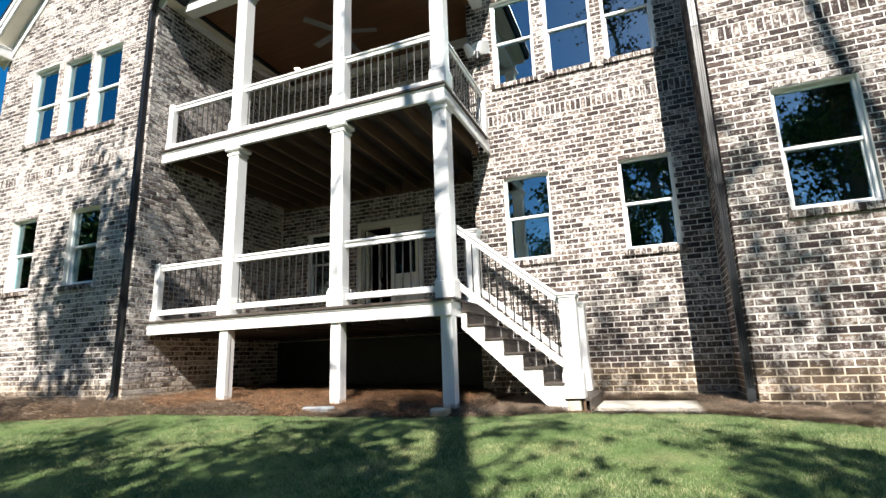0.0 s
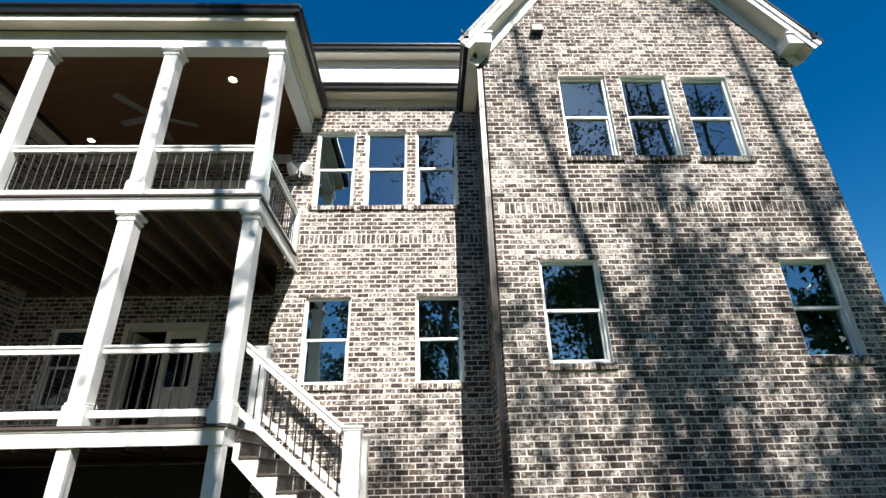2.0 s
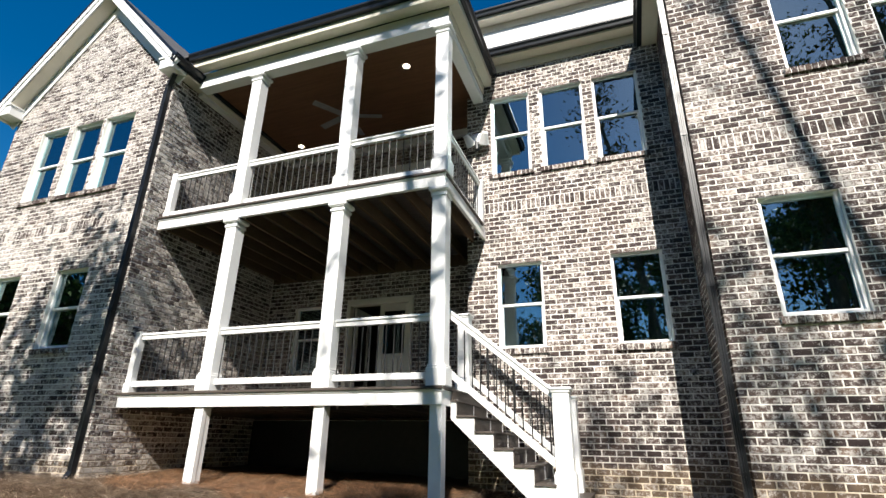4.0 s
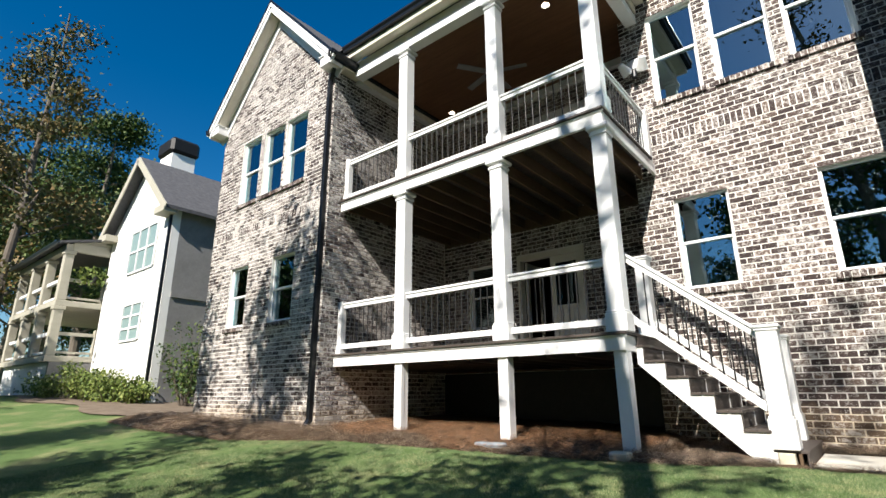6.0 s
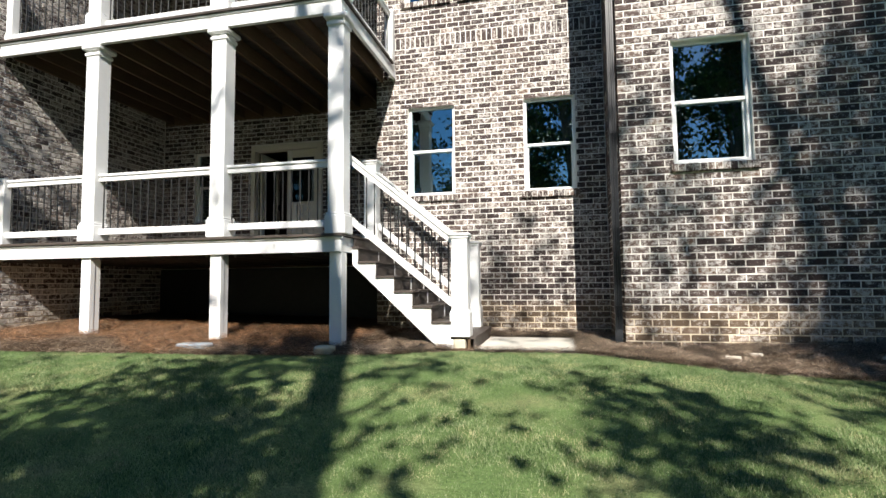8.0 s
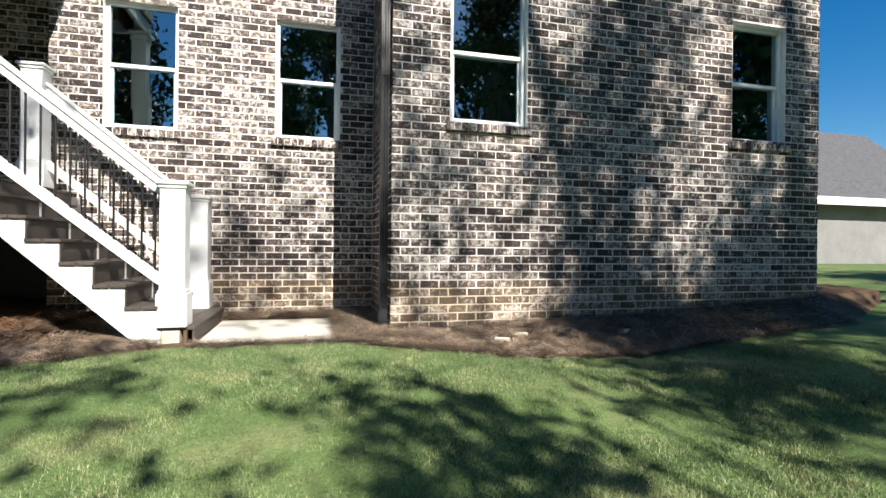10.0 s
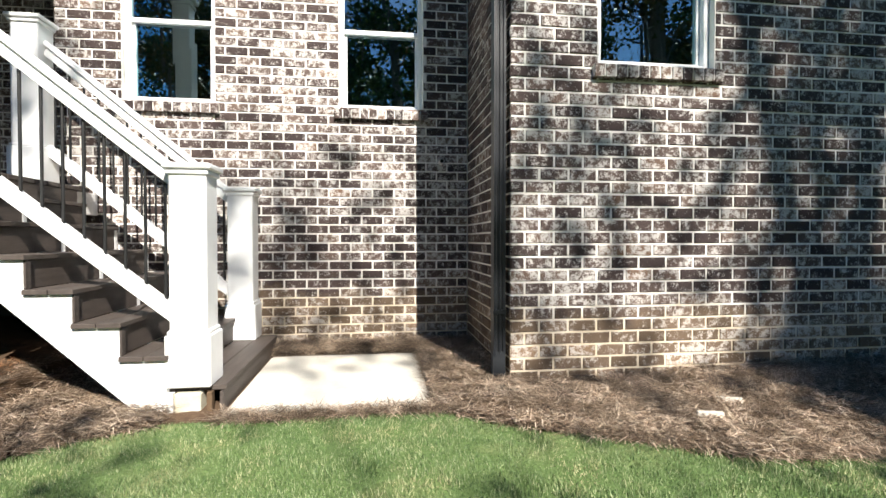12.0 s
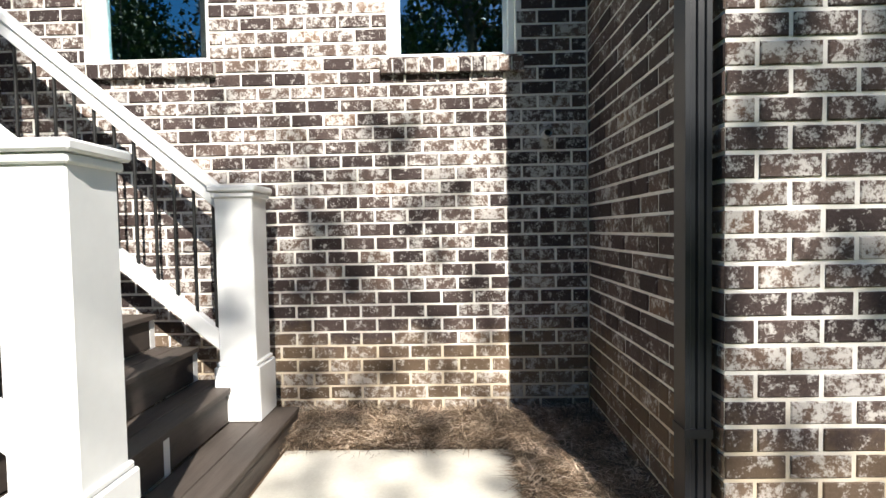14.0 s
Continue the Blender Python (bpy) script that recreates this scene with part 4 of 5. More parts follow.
# ---- pipes and fittings ----
def downspout(x, y, z0, z1, fx, fy, label):
    """A ribbed rectangular downspout with a kicked-out foot towards (fx, fy)."""
    d = tagged(empty("downspout", x, y, z0), label, "downspout", "downspouts")
    bm = bmesh.new()
    w = 0.042
    ribs = [(-w, -w), (-w * 0.6, -w), (-w * 0.5, -w * 0.8), (-w * 0.15, -w * 0.8), (-w * 0.05, -w), (w * 0.05, -w), (w * 0.15, -w * 0.8), (w * 0.5, -w * 0.8), (w * 0.6, -w), (w, -w), (w, w), (-w, w)]
    lo = [bm.verts.new((a, b, 0.16)) for a, b in ribs]
    hi = [bm.verts.new((a, b, z1 - z0)) for a, b in ribs]
    for i in range(len(ribs)):
        j = (i + 1) % len(ribs)
        bm.faces.new((lo[i], lo[j], hi[j], hi[i]))
    part("pipe", bm, M_BRONZE, d)
    bm = bmesh.new()
    beam_between(bm, (0, 0, 0.19), (fx, fy, 0.03), 0.088, 0.075, Vector((0.01, 0, 1)))
    part("foot_elbow", bm, M_BRONZE, d)
    for z in (0.45, 2.6, 4.8, 6.6):
        if z < z1 - z0:
            box("strap", -w - 0.004, w + 0.004, -w - 0.004, w + 0.002, z, z + 0.03, M_BRONZE, d, 0)
    return d


sp = downspout(X_RIGHT0 - 0.064, Y_RIGHT + 0.07, 0.02, 7.62, -0.004, -0.025, "dark bronze ribbed downspout at the brick corner")
member("top_elbow", (0, 0, 7.59), (-0.22, -0.25, 7.95), 0.08, 0.08, M_BRONZE, sp)
sl = downspout(X_LEFT1 - 0.09, Y_LEFT - 0.05, 0.08, 7.15, 0.02, -0.12, "dark bronze ribbed downspout at the brick corner")
member("top_elbow", (0, 0, 7.05), (0.30, -0.10, 7.50), 0.08, 0.08, M_BRONZE, sl)

pipe = tagged(empty("wall_spigot", 0.70, Y_MID, 1.735), "short white plastic pipe stub in the brick wall", "pipe")
bm = bmesh.new()
bmesh.ops.create_cone(bm, cap_ends=False, segments=20, radius1=0.025, radius2=0.025, depth=0.12, matrix=Matrix.Translation((0, -0.05, 0)) @ Matrix.Rotation(radians(90), 4, "X"))
part("tube", bm, M_WHITE, pipe)
# black disc in the tube stands for its shaded inside
bm = bmesh.new()
bmesh.ops.create_cone(bm, cap_ends=True, segments=20, radius1=0.017, radius2=0.017, depth=0.004, matrix=Matrix.Translation((0, -0.09, 0)) @ Matrix.Rotation(radians(90), 4, "X"))
part("dark_bore", bm, M_BLACK, pipe)

lamp = tagged(empty("security_light", -2.50, Y_MID, 6.38), "white twin-head security floodlight on the brick", "floodlight")
bm = bmesh.new()
bmesh.ops.create_uvsphere(bm, u_segments=20, v_segments=12, radius=0.09, matrix=Matrix.Translation((0, -0.03, 0)) @ Matrix.Diagonal((1.2, 0.5, 1, 1)))
part("base_plate", bm, M_WHITE, lamp)
for s in (-1, 1):
    bm = bmesh.new()
    bmesh.ops.create_cone(bm, cap_ends=True, segments=20, radius1=0.065, radius2=0.035, depth=0.14, matrix=Matrix.Translation((s * 0.10, -0.12, -0.05)) @ Matrix.Rotation(radians(50), 4, "X") @ Matrix.Rotation(radians(s * 18), 4, "Y"))
    part("lamp_head", bm, M_WHITE, lamp)
bm = bmesh.new()
bmesh.ops.create_cone(bm, cap_ends=True, segments=16, radius1=0.03, radius2=0.03, depth=0.10, matrix=Matrix.Translation((0, -0.09, -0.13)))
part("sensor", bm, M_BRONZE, lamp)
lamp.scale = (1.6, 1.6, 1.6)

vent = tagged(empty("wall_vent", 2.0, Y_RIGHT, 8.26), "hooded dark wall vent with a pale top", "vent")
box("hood", -0.10, 0.10, -0.12, -0.002, 0.11, 0.19, M_CONC, vent, 0.02)
box("mouth", -0.11, 0.11, -0.14, -0.002, 0.0, 0.109, M_BRONZE, vent, 0.01)

fan = tagged(empty("ceiling_fan", -5.06, 7.46, 6.98), "dark ceiling fan hanging in the porch", "ceiling fan")
bm = bmesh.new()
bmesh.ops.create_cone(bm, cap_ends=True, segments=24, radius1=0.13, radius2=0.10, depth=0.16)
part("motor", bm, M_BRONZE, fan)
bm = bmesh.new()
bmesh.ops.create_cone(bm, cap_ends=True, segments=12, radius1=0.015, radius2=0.015, depth=0.38, matrix=Matrix.Translation((0, 0, 0.27)))
part("rod", bm, M_BRONZE, fan)
for i in range(5):
    a = radians(72 * i + 20)
    part_bm = bmesh.new()
    beam_between(part_bm, (0.12 * math.cos(a), 0.12 * math.sin(a), 0.0), (0.72 * math.cos(a), 0.72 * math.sin(a), 0.0), 0.13, 0.012, Vector((0.15 * math.sin(a), -0.15 * math.cos(a), 1)))
    part("blade", part_bm, M_SHADEGREY, fan)
for x, y in ((-3.54, 6.98), (-7.10, 8.75)):
    c = tagged(empty("recessed_light", x, y, CEILING), "small round lit recessed ceiling light", "ceiling light", "porch lights")
    bm = bmesh.new()
    bmesh.ops.create_cone(bm, cap_ends=True, segments=24, radius1=0.056, radius2=0.056, depth=0.012, matrix=Matrix.Translation((0, 0, -0.012)))
    part("lens", bm, M_LAMP, c)
    bm = bmesh.new()
    bmesh.ops.create_cone(bm, cap_ends=False, segments=24, radius1=0.082, radius2=0.060, depth=0.018, matrix=Matrix.Translation((0, 0, -0.010)))
    part("trim_ring", bm, M_WHITE, c)
pend = tagged(empty("pendant_lamp", 3.03, 7.4, 6.22), "yellow glowing globe pendant behind the upper window", "pendant lamp")
bm = bmesh.new()
bmesh.ops.create_uvsphere(bm, u_segments=20, v_segments=14, radius=0.12)
part("globe", bm, glow_material("amber_globe", (0.9, 0.55, 0.12), 4.0), pend)
bm = bmesh.new()
bmesh.ops.create_cone(bm, cap_ends=True, segments=8, radius1=0.01, radius2=0.01, depth=1.45, matrix=Matrix.Translation((0, 0, 0.88)))
part("cord", bm, M_BLACK, pend)
for x, y, r in ((2.15, 6.14, -22), (1.89, 5.95, -15), (3.3, 6.1, 40)):
    s = tagged(empty("wood_scrap", x, y, ground(x, y) + bed_lift(x, y) + 0.058), "small pale scrap of wood lying on the straw", "scrap", "scraps on the straw")
    box("sliver", -0.07, 0.07, -0.012, 0.012, -0.02, 0.010, M_CONC, s, 0.003)
    s.rotation_euler = (0, 0, radians(r))


# ---- next plots ----
def far_window(parent, x0, x1, y, z0, z1, cols, rows, material=M_PALE):
    w = empty("far_window", 0, 0, 0)
    w.parent = parent
    box("pane", x0, x1, y - 0.02, y + 0.0, z0, z1, material, w, 0)
    for i in range(cols + 1):
        x = x0 + (x1 - x0) * i / cols
        box("mullion", x - 0.05, x + 0.05, y - 0.06, y - 0.021, z0, z1, M_FRAME, w, 0)
    for j in range(rows + 1):
        z = z0 + (z1 - z0) * j / rows
        box("muntin", x0 + 0.051, x1 - 0.051, y - 0.055, y - 0.022, z - 0.04, z + 0.04, M_FRAME, w, 0)


def neighbour_house():
    h = tagged(empty("neighbour_house", 0, 0, 0), "white painted-brick neighbour house with grey shingle roof", "house")
    x0, x1, y, zb, ze, zp = -26.0, -19.75, 7.5, 0.0, 7.75, 10.45
    xm = (x0 + x1) / 2 - 0.15
    prism("front_wall", [(x0, zb), (x1, zb), (x1, ze), (xm, zp), (x0, ze)], y, y + 0.3, M_STUCCO, h)
    # side parts: shade on the white brick is put into the grey
    box("side_wall", x1 - 0.3, x1 - 0.002, y + 0.301, y + 11, zb, ze, M_SHADEGREY, h, 0)
    box("side_chimney_breast", x1, x1 + 0.5, y + 3.2, y + 6.0, zb, 5.9, M_SHADEGREY, h, 0)
    box("side_band", x1, x1 + 0.06, y + 0.3, y + 3.2, 4.2, 4.4, M_SHADEGREY, h, 0)
    for s, xe in ((-1, x0 - 0.35), (1, x1 + 0.35)):
        roof_sheet("roof", [(xe, y - 0.45, ze - 0.15), (xm, y - 0.45, zp + 0.22), (xm, y + 11, zp + 0.22), (xe, y + 11, ze - 0.15)], 0.14, M_SHINGLE, h)
        member("rake", (xe, y - 0.47, ze - 0.30), (xm, y - 0.47, zp + 0.05), 0.05, 0.30, M_TAN, h)
        bx = sorted((xe - 0.05 * s, xe - 0.95 * s))
        box("eave_return", bx[0], bx[1], y - 0.5, y - 0.002, ze - 0.40, ze - 0.12, M_TAN, h)
    box("downspout", x1 - 0.12, x1 - 0.02, y - 0.1, y - 0.005, 0.4, ze - 0.4, M_BRONZE, h, 0)
    far_window(h, -23.55, -20.95, y, 5.55, 7.35, 3, 2)
    far_window(h, -23.2, -21.35, y, 2.75, 4.2, 2, 3)
    c = empty("chimney")
    c.parent = h
    box("stack", -28.0, -26.5, 9.6, 10.8, 8.5, 13.0, M_STUCCO, c, 0)
    box("chimney_cap", -28.15, -26.35, 9.45, 10.95, 13.0, 13.9, M_BLACK, c, 0.15)
    # rear wing and its two-storey porch
    box("wing_wall", -34.0, -26.1, 10.2, 10.5, 0, 9.0, M_STUCCO, h, 0)
    roof_sheet("roof", [(-34.5, 8.8, 8.9), (-26.0, 8.8, 8.9), (-26.0, 14, 11.0), (-34.5, 14, 11.0)], 0.15, M_SHINGLE, h)
    F1, F2, TOP = 2.05, 4.35, 6.75
    # dark brown sheets that stand for the shade inside the porch
    box("recess_shade", -33.7, -26.3, 9.9, 10.19, F1 + 0.26, TOP, M_JOIST, h, 0)
    box("recess_shade", -26.9, -26.06, 7.9, 8.1, F1 + 0.26, TOP, M_JOIST, h, 0)
    box("porch_base", -33.6, -26.2, 6.0, 9.8, 0, F1 - 0.001, M_STUCCO, h, 0)
    # side of the white base, coloured as shaded
    box("base_side", -26.199, -26.05, 6.0, 7.9, 0, F1 - 0.001, M_SHADEGREY, h, 0)
    for z in (F1, F2):
        box("porch_floor", -33.8, -26.03, 5.8, 9.89, z, z + 0.25, M_TAN, h, 0.02)
    box("porch_beam", -33.8, -26.03, 5.8, 6.05, TOP, TOP + 0.3, M_TAN, h, 0.02)
    box("side_beam", -26.27, -26.04, 6.051, 7.9, TOP, TOP + 0.42, M_TAN, h, 0.02)
    roof_sheet("porch_roof", [(-34.2, 5.5, TOP + 0.33), (-25.85, 5.5, TOP + 0.33), (-25.85, 10.2, TOP + 1.5), (-34.2, 10.2, TOP + 1.5)], 0.10, M_SHINGLE, h)
    prism_side = [(-26.05, 6.05, TOP + 0.421), (-26.05, 7.9, TOP + 0.421), (-26.05, 7.9, TOP + 0.80)]
    mesh_object("gable_infill", prism_side + [(x - 0.1, y, z) for x, y, z in prism_side], [(0, 1, 2), (5, 4, 3), (0, 3, 4, 1), (1, 4, 5, 2), (2, 5, 3, 0)], M_TAN, h)
    gutter((-34.2, 5.5, TOP + 0.34), (-25.85, 5.5, TOP + 0.34), h)
    for za, zb2 in ((F1 + 0.25, F2), (F2 + 0.25, TOP)):
        for x in (-33.5, -31.1, -28.7, -26.22):
            box("porch_post", x - 0.17, x + 0.17, 5.82, 6.16, za, zb2, M_TAN, h, 0.02)
            box("post_cap", x - 0.22, x + 0.22, 5.77, 6.21, zb2 - 0.16, zb2 - 0.002, M_TAN, h, 0.02)
        box("side_post", -26.34, -26.1, 7.45, 7.69, za, za + 1.15, M_TAN, h, 0.02)
        for x0r, x1r in ((-33.32, -31.28), (-30.92, -28.88), (-28.52, -26.40)):
            for zr, hr in ((za + 0.85, 0.14), (za + 0.10, 0.09)):
                box("porch_rail", x0r, x1r, 5.93, 6.05, zr, zr + hr, M_FRAME, h, 0)
        # tan against the white front rails: the side's shade as colour
        for zr, hr in ((za + 0.85, 0.14), (za + 0.10, 0.09)):
            box("side_rail", -26.27, -26.15, 6.17, 7.44, zr, zr + hr, M_TAN, h, 0)
    member("downspout", (-26.0, 5.74, 0.1), (-26.0, 5.74, TOP + 0.2), 0.09, 0.09, M_TAN, h)
    return h


neighbour_house()
far = tagged(empty("far_house", 0, 0, 0), "pale house with a grey shingle roof on the next plot", "house")
box("wall", 13.0, 26.0, 17.0, 24.0, -0.5, 2.9, M_SHADEGREY, far, 0)
roof_sheet("roof", [(12.4, 16.4, 2.9), (26.6, 16.4, 2.9), (26.6, 20.5, 6.6), (12.4, 20.5, 6.6)], 0.2, M_SHINGLE, far)
box("fascia", 12.4, 26.6, 16.35, 16.39, 2.65, 2.95, M_WHITE, far, 0)
box("garage_door", 14.0, 18.0, 16.95, 16.99, 0.0, 2.2, M_WHITE, far, 0)


# ---- trees ----
def limb(bm, a, b, r0, r1, sides=7):
    a, b = Vector(a), Vector(b)
    d = (b - a).normalized()
    s = d.orthogonal().normalized()
    t = d.cross(s)
    ra = [bm.verts.new(a + (s * math.cos(k * 6.2832 / sides) + t * math.sin(k * 6.2832 / sides)) * r0) for k in range(sides)]
    rb = [bm.verts.new(b + (s * math.cos(k * 6.2832 / sides) + t * math.sin(k * 6.2832 / sides)) * r1) for k in range(sides)]
    for k in range(sides):
        j = (k + 1) % sides
        bm.faces.new((ra[k], ra[j], rb[j], rb[k]))


def leaf_mesh(name, centres, spread, count, size, material, parent, rng):
    n = len(centres) * count
    c = np.repeat(np.array(centres), count, 0)
    p = c + rng.normal(0, 1, (n, 3)) * spread * np.array([1, 1, 0.6])
    a = rng.normal(0, 1, (n, 3))
    a /= np.linalg.norm(a, axis=1)[:, None]
    b = rng.normal(0, 1, (n, 3))
    b -= (b * a).sum(1)[:, None] * a
    b /= np.linalg.norm(b, axis=1)[:, None]
    sz = size * (0.6 + 0.8 * rng.random((n, 1)))
    ob = tri_cloud(name, p, a * sz * 0.45, b * sz, material, "", "")
    ob.parent = parent
    return ob


def tree(x, y, height, radius, base, seed, lean=(0, 0), leaf=M_LEAF, size=0.16, clumps=70, count=42, label="tall slender tree with a ragged green crown", spread=0.42, bare=0.35, width=2.6):
    rng = np.random.default_rng(seed)
    g = ground(x, y) - 0.1
    t = tagged(empty("tree", x, y, g), label, "tree", "trees round the plot")
    bm = bmesh.new()
    pts = []
    for i in range(8):
        f = i / 7
        w = 0.10 * height * 0.05
        pts.append(Vector((lean[0] * f + rng.normal(0, w) * (i > 0), lean[1] * f + rng.normal(0, w) * (i > 0), height * f)))
    for i in range(7):
        limb(bm, pts[i], pts[i + 1], radius * (1 - 0.85 * i / 7) * (1.3 if i == 0 else 1), radius * (1 - 0.85 * (i + 1) / 7), 10)
    part("trunk", bm, M_BARK, t)
    bm, ends = bmesh.new(), []
    for k in range(26):
        f = base + (1 - base) * rng.random() ** 0.8 if k > 3 else base * (0.7 + 0.3 * rng.random())
        j = min(int(f * 7), 6)
        o = pts[j].lerp(pts[j + 1], f * 7 - j)
        ang = rng.random() * 6.283
        ln = width * (1.25 - f) * (0.55 + 0.6 * rng.random())
        d = Vector((math.cos(ang), math.sin(ang), 0.25 + 0.5 * rng.random())) * ln
        m = o + d * 0.55 + Vector(rng.normal(0, 0.12, 3))
        e = o + d + Vector((0, 0, 0.15 * ln))
        r = radius * 0.30 * (1.2 - f)
        limb(bm, o, m, r, r * 0.6, 6)
        limb(bm, m, e, r * 0.6, r * 0.15, 5)
        ends += [m.lerp(e, 0.5), e]
        for _ in range(3):
            s = m.lerp(e, rng.random())
            q = s + Vector(rng.normal(0, 0.35 * ln, 3)) * 0.7
            limb(bm, s, q, r * 0.35, r * 0.08, 4)
            ends.append(q)
    tagged(part("branchwork", bm, M_BARK, t), kind="stuff")
    rng.shuffle(ends)
    use = [tuple(e) for e in ends[: int(len(ends) * (1 - bare))]][:clumps]
    leaf_mesh("crown", use, spread, count, size, leaf, t, rng)
    return t


# woods behind the walker: they throw the dappled shade and stand in the panes
rng0 = random.Random(21)
# x, y, height, trunk, crown base, lean, share of bare limbs, crown width
SHADE = [(1.9, -5.5, 20.0, 0.27, 0.48, (-2.74, 0), 0.64, 1.5), (-1.0, -3.4, 6.3, 0.11, 0.52, (0.1, 0), 0.50, 1.9), (-3.2, -5.2, 8.4, 0.13, 0.45, (0.3, 0), 0.55, 2.5), (-6.2, -6.0, 7.0, 0.13, 0.45, (0, 0), 0.5, 2.4), (-7.2, -4.0, 6.4, 0.11, 0.55, (0.1, 0), 0.62, 2.2), (2.7, -3.4, 7.2, 0.07, 0.84, (0.1, 0), 0.88, 1.3),
         (-6.7, -4.0, 13.0, 0.10, 0.68, (0.1, 0), 0.45, 1.5), (-10.1, -4.0, 11.9, 0.06, 0.80, (0.0, 0), 0.84, 0.7), (9.0, -6.5, 22.0, 0.25, 0.62, (-4.5, 0), 0.95, 1.6), (10.9, -7.0, 22.5, 0.34, 0.66, (-1.8, 0), 0.82, 2.0), (7.15, -7.5, 18.6, 0.34, 0.72, (0.2, 0), 0.74, 1.8),
         (6.5, -6.0, 14.6, 0.18, 0.80, (0.1, 0), 0.66, 1.9), (8.8, -5.6, 12.2, 0.12, 0.80, (0.1, 0), 0.50, 2.5), (-0.5, -4.5, 10.0, 0.10, 0.58, (0.1, 0), 0.70, 2.2), (5.5, -4.5, 9.0, 0.05, 0.84, (0.1, 0), 0.90, 1.8), (13.2, -8.0, 24.0, 0.34, 0.50, (-0.6, 0), 0.75, 2.8), (12.0, -10.0, 25.0, 0.36, 0.50, (0.3, 0), 0.80, 3.0), (15.6, -9.0, 23.0, 0.34, 0.45, (0.2, 0), 0.60, 3.2), (9.4, -6.3, 14.8, 0.14, 0.74, (0.0, 0), 0.62, 2.5), (2.9, -6.4, 14.6, 0.05, 0.90, (0.2, 0), 0.90, 1.5), (-10.4, -5.0, 8.6, 0.12, 0.5, (0.1, 0), 0.5, 2.4),
         (6.6, -5.2, 11.2, 0.09, 0.86, (0.1, 0), 0.58, 1.6), (4.6, -5.8, 14.1, 0.05, 0.88, (0.1, 0), 0.88, 1.6)]
for i, (x, y, h, r, base, lean, bare, width) in enumerate(SHADE):
    tree(x, y, h, r, base, 100 + i, lean, M_LEAF if i % 3 else M_AUTUMN, 0.15, 100, 55 if h < 14 else 40, "tall slender tree with a ragged crown behind the lawn", 0.36 if h < 12 else 0.46, bare, width)
FAR = [(-30, -22), (-24, -27), (-19, -20), (-14, -25), (-10, -19), (-6, -24), (-2.5, -18.5), (1.5, -22), (4.5, -18), (7.5, -24), (11, -19), (15, -23), (19, -19), (24, -24), (30, -20), (-1, -29), (9, -30), (17, -30), (-16, -31), (-62, 3), (-60, 9), (-66, 15), (-58, -3), (-55, -10), (-44, -14), (-22, -9), (-27, -6), (-19, -12.5), (-31, -3), (15.5, -2.5), (21, -6), (-23.8, -3.2), (-27.5, -1.5), (-20.5, -7.0)]
for i, (x, y) in enumerate(FAR):
    h = min(0.70 * (3.0 - y), 19) if y < -13 else (15 if x < -40 else 9.0 if x < -18 else 12.5) * rng0.uniform(0.85, 1.0)
    tree(x, y, h, 0.22, 0.22, 200 + i, (rng0.uniform(-0.6, 0.6), 0), M_LEAF if i % 4 else M_AUTUMN, 0.30, 100, 44, "tall woodland tree with a dense dark crown", 0.62, 0.05 if i % 3 else 0.5, 3.8)
# trees past the neighbour
for i, (x, y, h, r, lf) in enumerate([(-40.5, 10.6, 19, 0.36, M_LEAF), (-36.0, 5.6, 23, 0.30, M_AUTUMN), (-46, 8.0, 20, 0.30, M_LEAF), (-50, 11, 17, 0.3, M_LEAF), (-47, 15, 14, 0.3, M_LEAF), (-52, 6, 18, 0.3, M_AUTUMN)]):
    tree(x, y, h, r, 0.30, 300 + i, (1.2 if i == 1 else 0.3, 0), lf, 0.21, 125, 150 if i != 1 else 70, "tall tree with patchy autumn foliage beyond the neighbour house", 0.62, 0.05, 4.2)


def shrub(x, y, w, h, seed, label, material=M_SHRUB):
    rng = np.random.default_rng(seed)
    g = ground(x, y) - 0.05
    s = tagged(empty("shrub", x, y, g), label, "shrub", "shrubs by the neighbour house")
    bm, ends = bmesh.new(), []
    for k in range(26):
        e = Vector((rng.normal(0, w * 0.35), rng.normal(0, w * 0.3), h * (0.25 + 0.75 * rng.random())))
        limb(bm, (e.x * 0.2, e.y * 0.2, 0), e, 0.02, 0.005, 4)
        ends += [tuple(e), tuple(e * 0.8), tuple(e * 0.55)]
    tagged(part("stem_growth", bm, M_BARK, s), kind="stuff")
    leaf_mesh("foliage", ends, 0.16, 26, 0.085, material, s, rng)


def far_bed():
    xs, rows = np.linspace(-27.5, -13.6, 40), 8
    verts = [(x, y, ground(x, y) + 0.03 + 0.03 * noise.noise((x * 1.7, y * 1.7, 4))) for x in xs for y in np.linspace(4.9 + 0.35 * math.sin(x * 0.9), 8.6, rows)]
    faces = [(i * rows + j, (i + 1) * rows + j, (i + 1) * rows + j + 1, i * rows + j + 1) for i in range(len(xs) - 1) for j in range(rows - 1)]
    tagged(mesh_object("far_bed", verts, faces, M_FARBED, smooth=True), "bare brown mulch bed before the neighbour house", "planting bed", kind="structure")


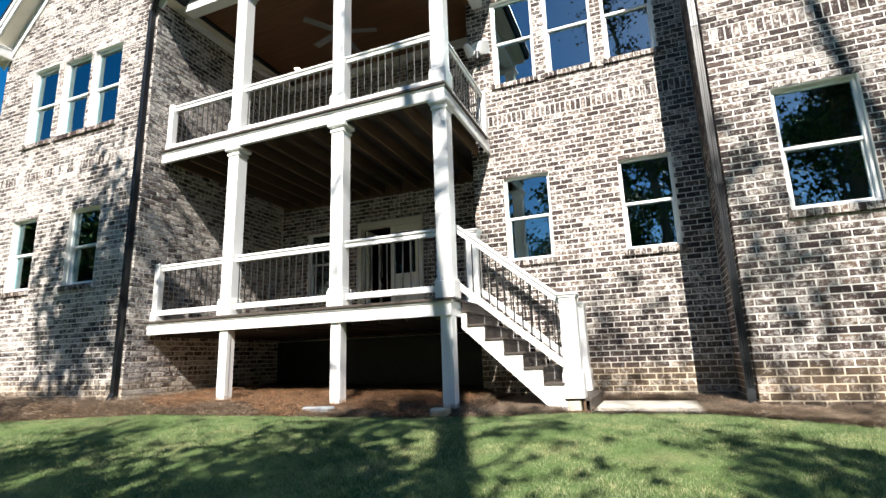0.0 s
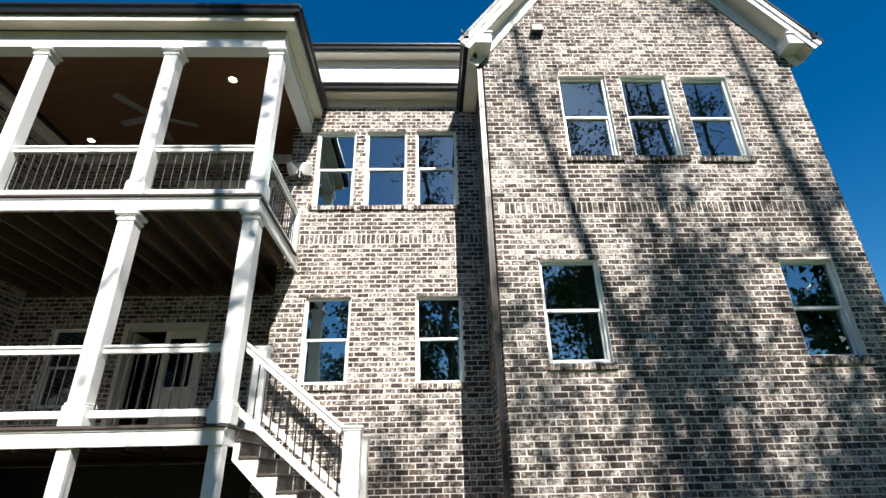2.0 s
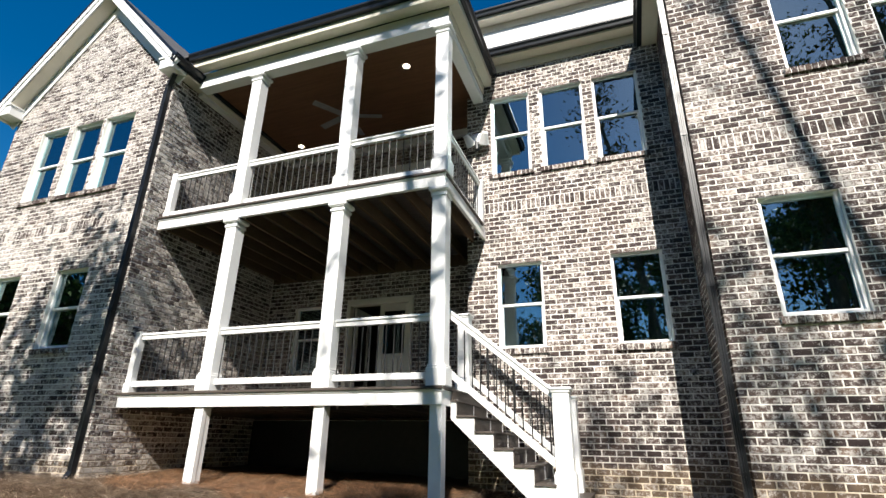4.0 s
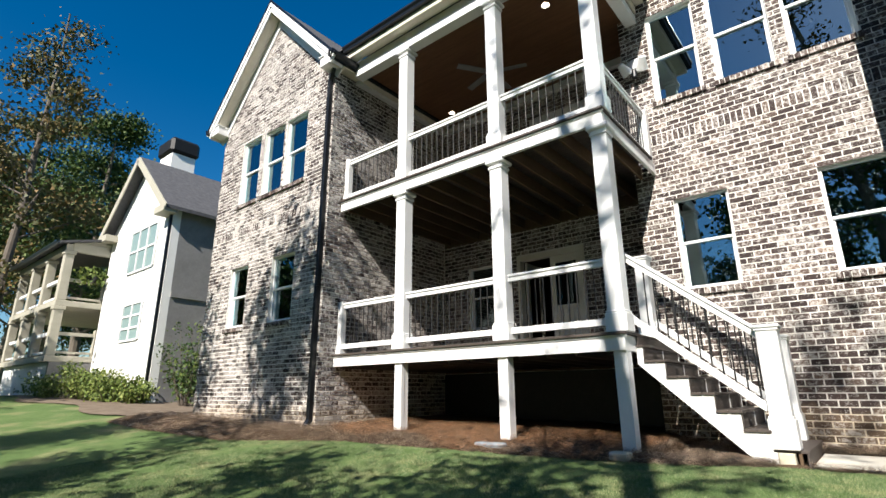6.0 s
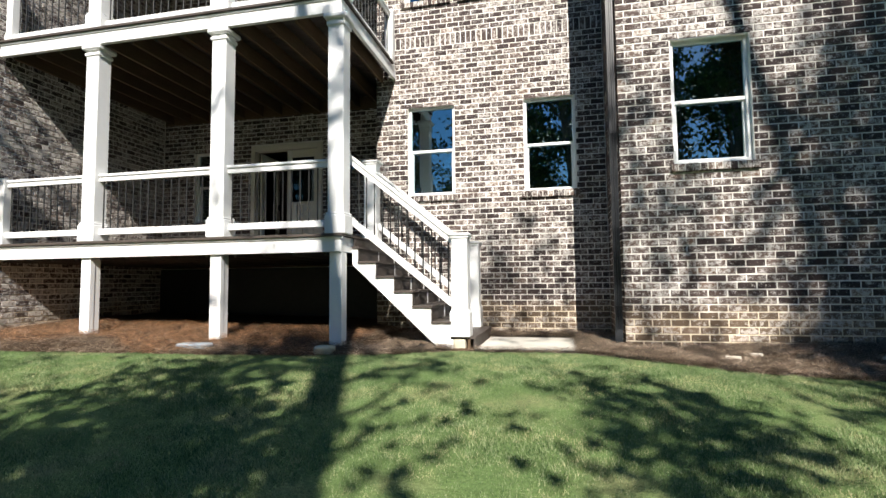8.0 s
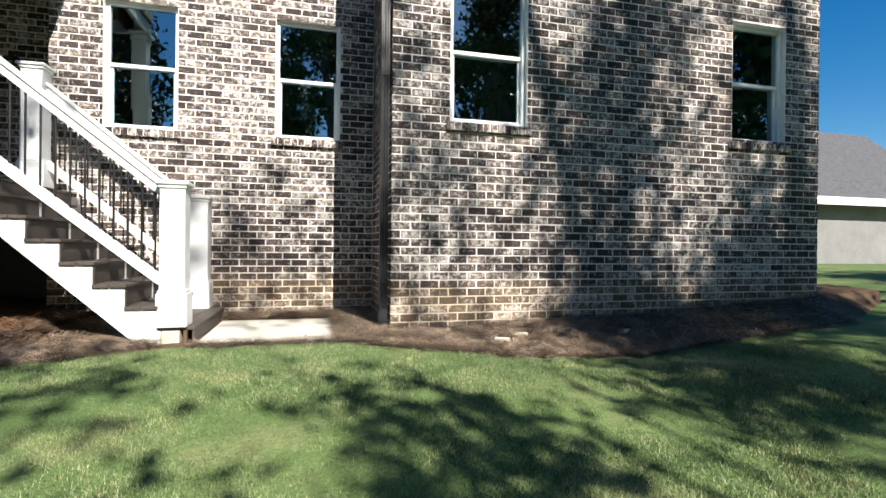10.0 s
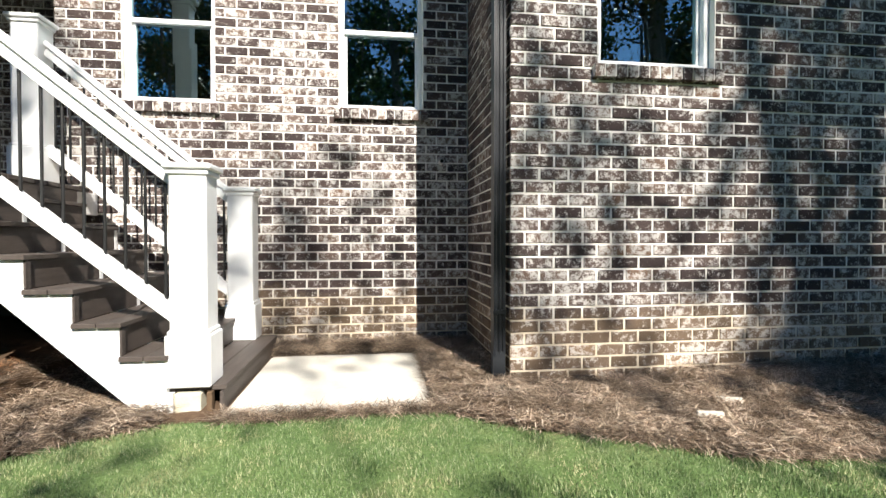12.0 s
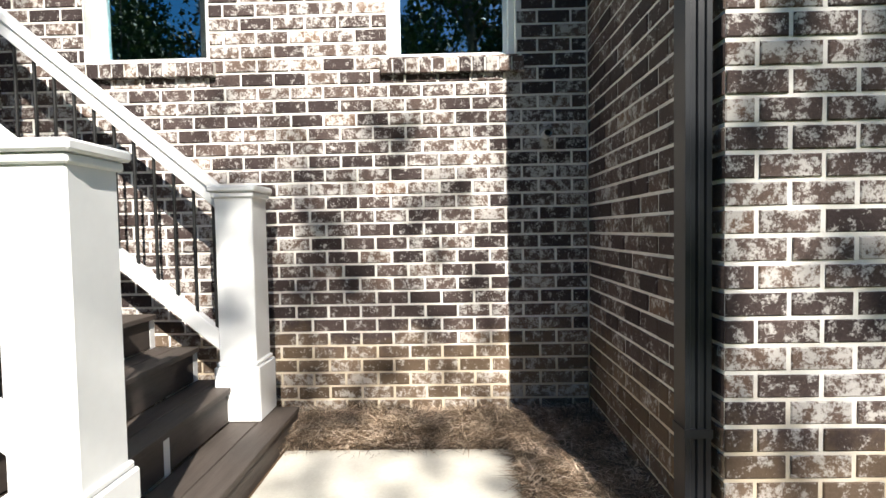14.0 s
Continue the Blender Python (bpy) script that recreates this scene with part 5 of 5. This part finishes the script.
far_bed()
hp = tagged(empty("potted_plant", -26.2, 6.95, 5.62), "trailing green plant hung on the neighbour's porch rail", "plant")
bm = bmesh.new()
bmesh.ops.create_cone(bm, cap_ends=True, segments=14, radius1=0.16, radius2=0.22, depth=0.26, matrix=Matrix.Translation((0.14, 0, 0.0)))
part("pot", bm, M_BRONZE, hp)
plant_rng = np.random.default_rng(77)
leaf_mesh("foliage", [(0.15 + 0.1 * math.cos(k), 0.45 * math.sin(k * 1.7), 0.1 + 0.25 * math.cos(k * 2.3)) for k in range(14)], 0.13, 26, 0.13, M_SHRUB, hp, plant_rng)
for i, (x, y, w, h) in enumerate([(-23.4, 6.4, 1.3, 1.3), (-21.9, 6.5, 1.5, 1.15), (-20.5, 6.6, 1.2, 1.0), (-25.2, 6.0, 1.3, 0.9), (-19.2, 6.9, 0.9, 0.8)]):
    shrub(x, y, w, h, 40 + i, "loose yellow-green shrub by the white wall")
shrub(-17.0, 7.6, 1.3, 2.6, 60, "upright dark green shrub in the side yard", M_LEAF)

make_grass()
make_straw()

# ---- bricks ----
bricks(wall_mid, flat(Y_MID + TH), X_NOOK, X_RIGHT0, -0.09, 7.99, WINDOWS_MID, None, 4.76, (-0.95, 0.95, -0.1, 1.30), 1)
bricks(wall_right, flat(Y_RIGHT + TH), X_RIGHT0, X_RIGHT1, -0.35, RIGHT_EAVE, WINDOWS_RIGHT, (RIGHT_PEAK, RIGHT_EAVE, RIGHT_RISE), 4.50, (0.9, 2.1, -0.2, 1.75), 2)
bricks(wall_right_inner, facing_x(X_RIGHT0 + TH, -1) @ pose(0, 0, 0), Y_RIGHT, Y_MID, -0.09, 7.8, [], None, None, None, 3, material=M_BRICK_PLAIN)
bricks(wall_right_outer, facing_x(X_RIGHT1 - TH, 1), Y_RIGHT, 12, -0.35, 7.8, [], None, None, None, 4)
bricks(wall_left, flat(Y_LEFT + TH), X_LEFT0, X_LEFT1, -0.1, LEFT_EAVE, WINDOWS_LEFT, (LEFT_PEAK, LEFT_EAVE, LEFT_RISE), 4.34, None, 5, material=M_BRICK_PALE)
bricks(wall_left_inner, facing_x(X_LEFT1 - TH, 1), Y_LEFT, Y_BACK, -0.1, 7.5, [], None, None, None, 6, material=M_BRICK_PALE)
bricks(wall_porch_back, flat(Y_BACK + TH), X_LEFT1, X_NOOK, 1.3, 7.5, WINDOWS_BACK + [DOOR], None, None, None, 7)
# thin black sheet over the wall foot: the under-deck shade as colour
tagged(box("deck_shade_sheet", X_LEFT1 + 0.01, X_NOOK - 0.26, Y_BACK - 0.03, Y_BACK + 0.005, -0.5, 1.13, M_BLACK, None, 0), "black sheet standing for the deep shade under the deck", "wall", kind="structure")
bricks(wall_nook, facing_x(X_NOOK + TH, -1), Y_MID, Y_BACK, 1.3, 7.5, [], None, None, None, 9)
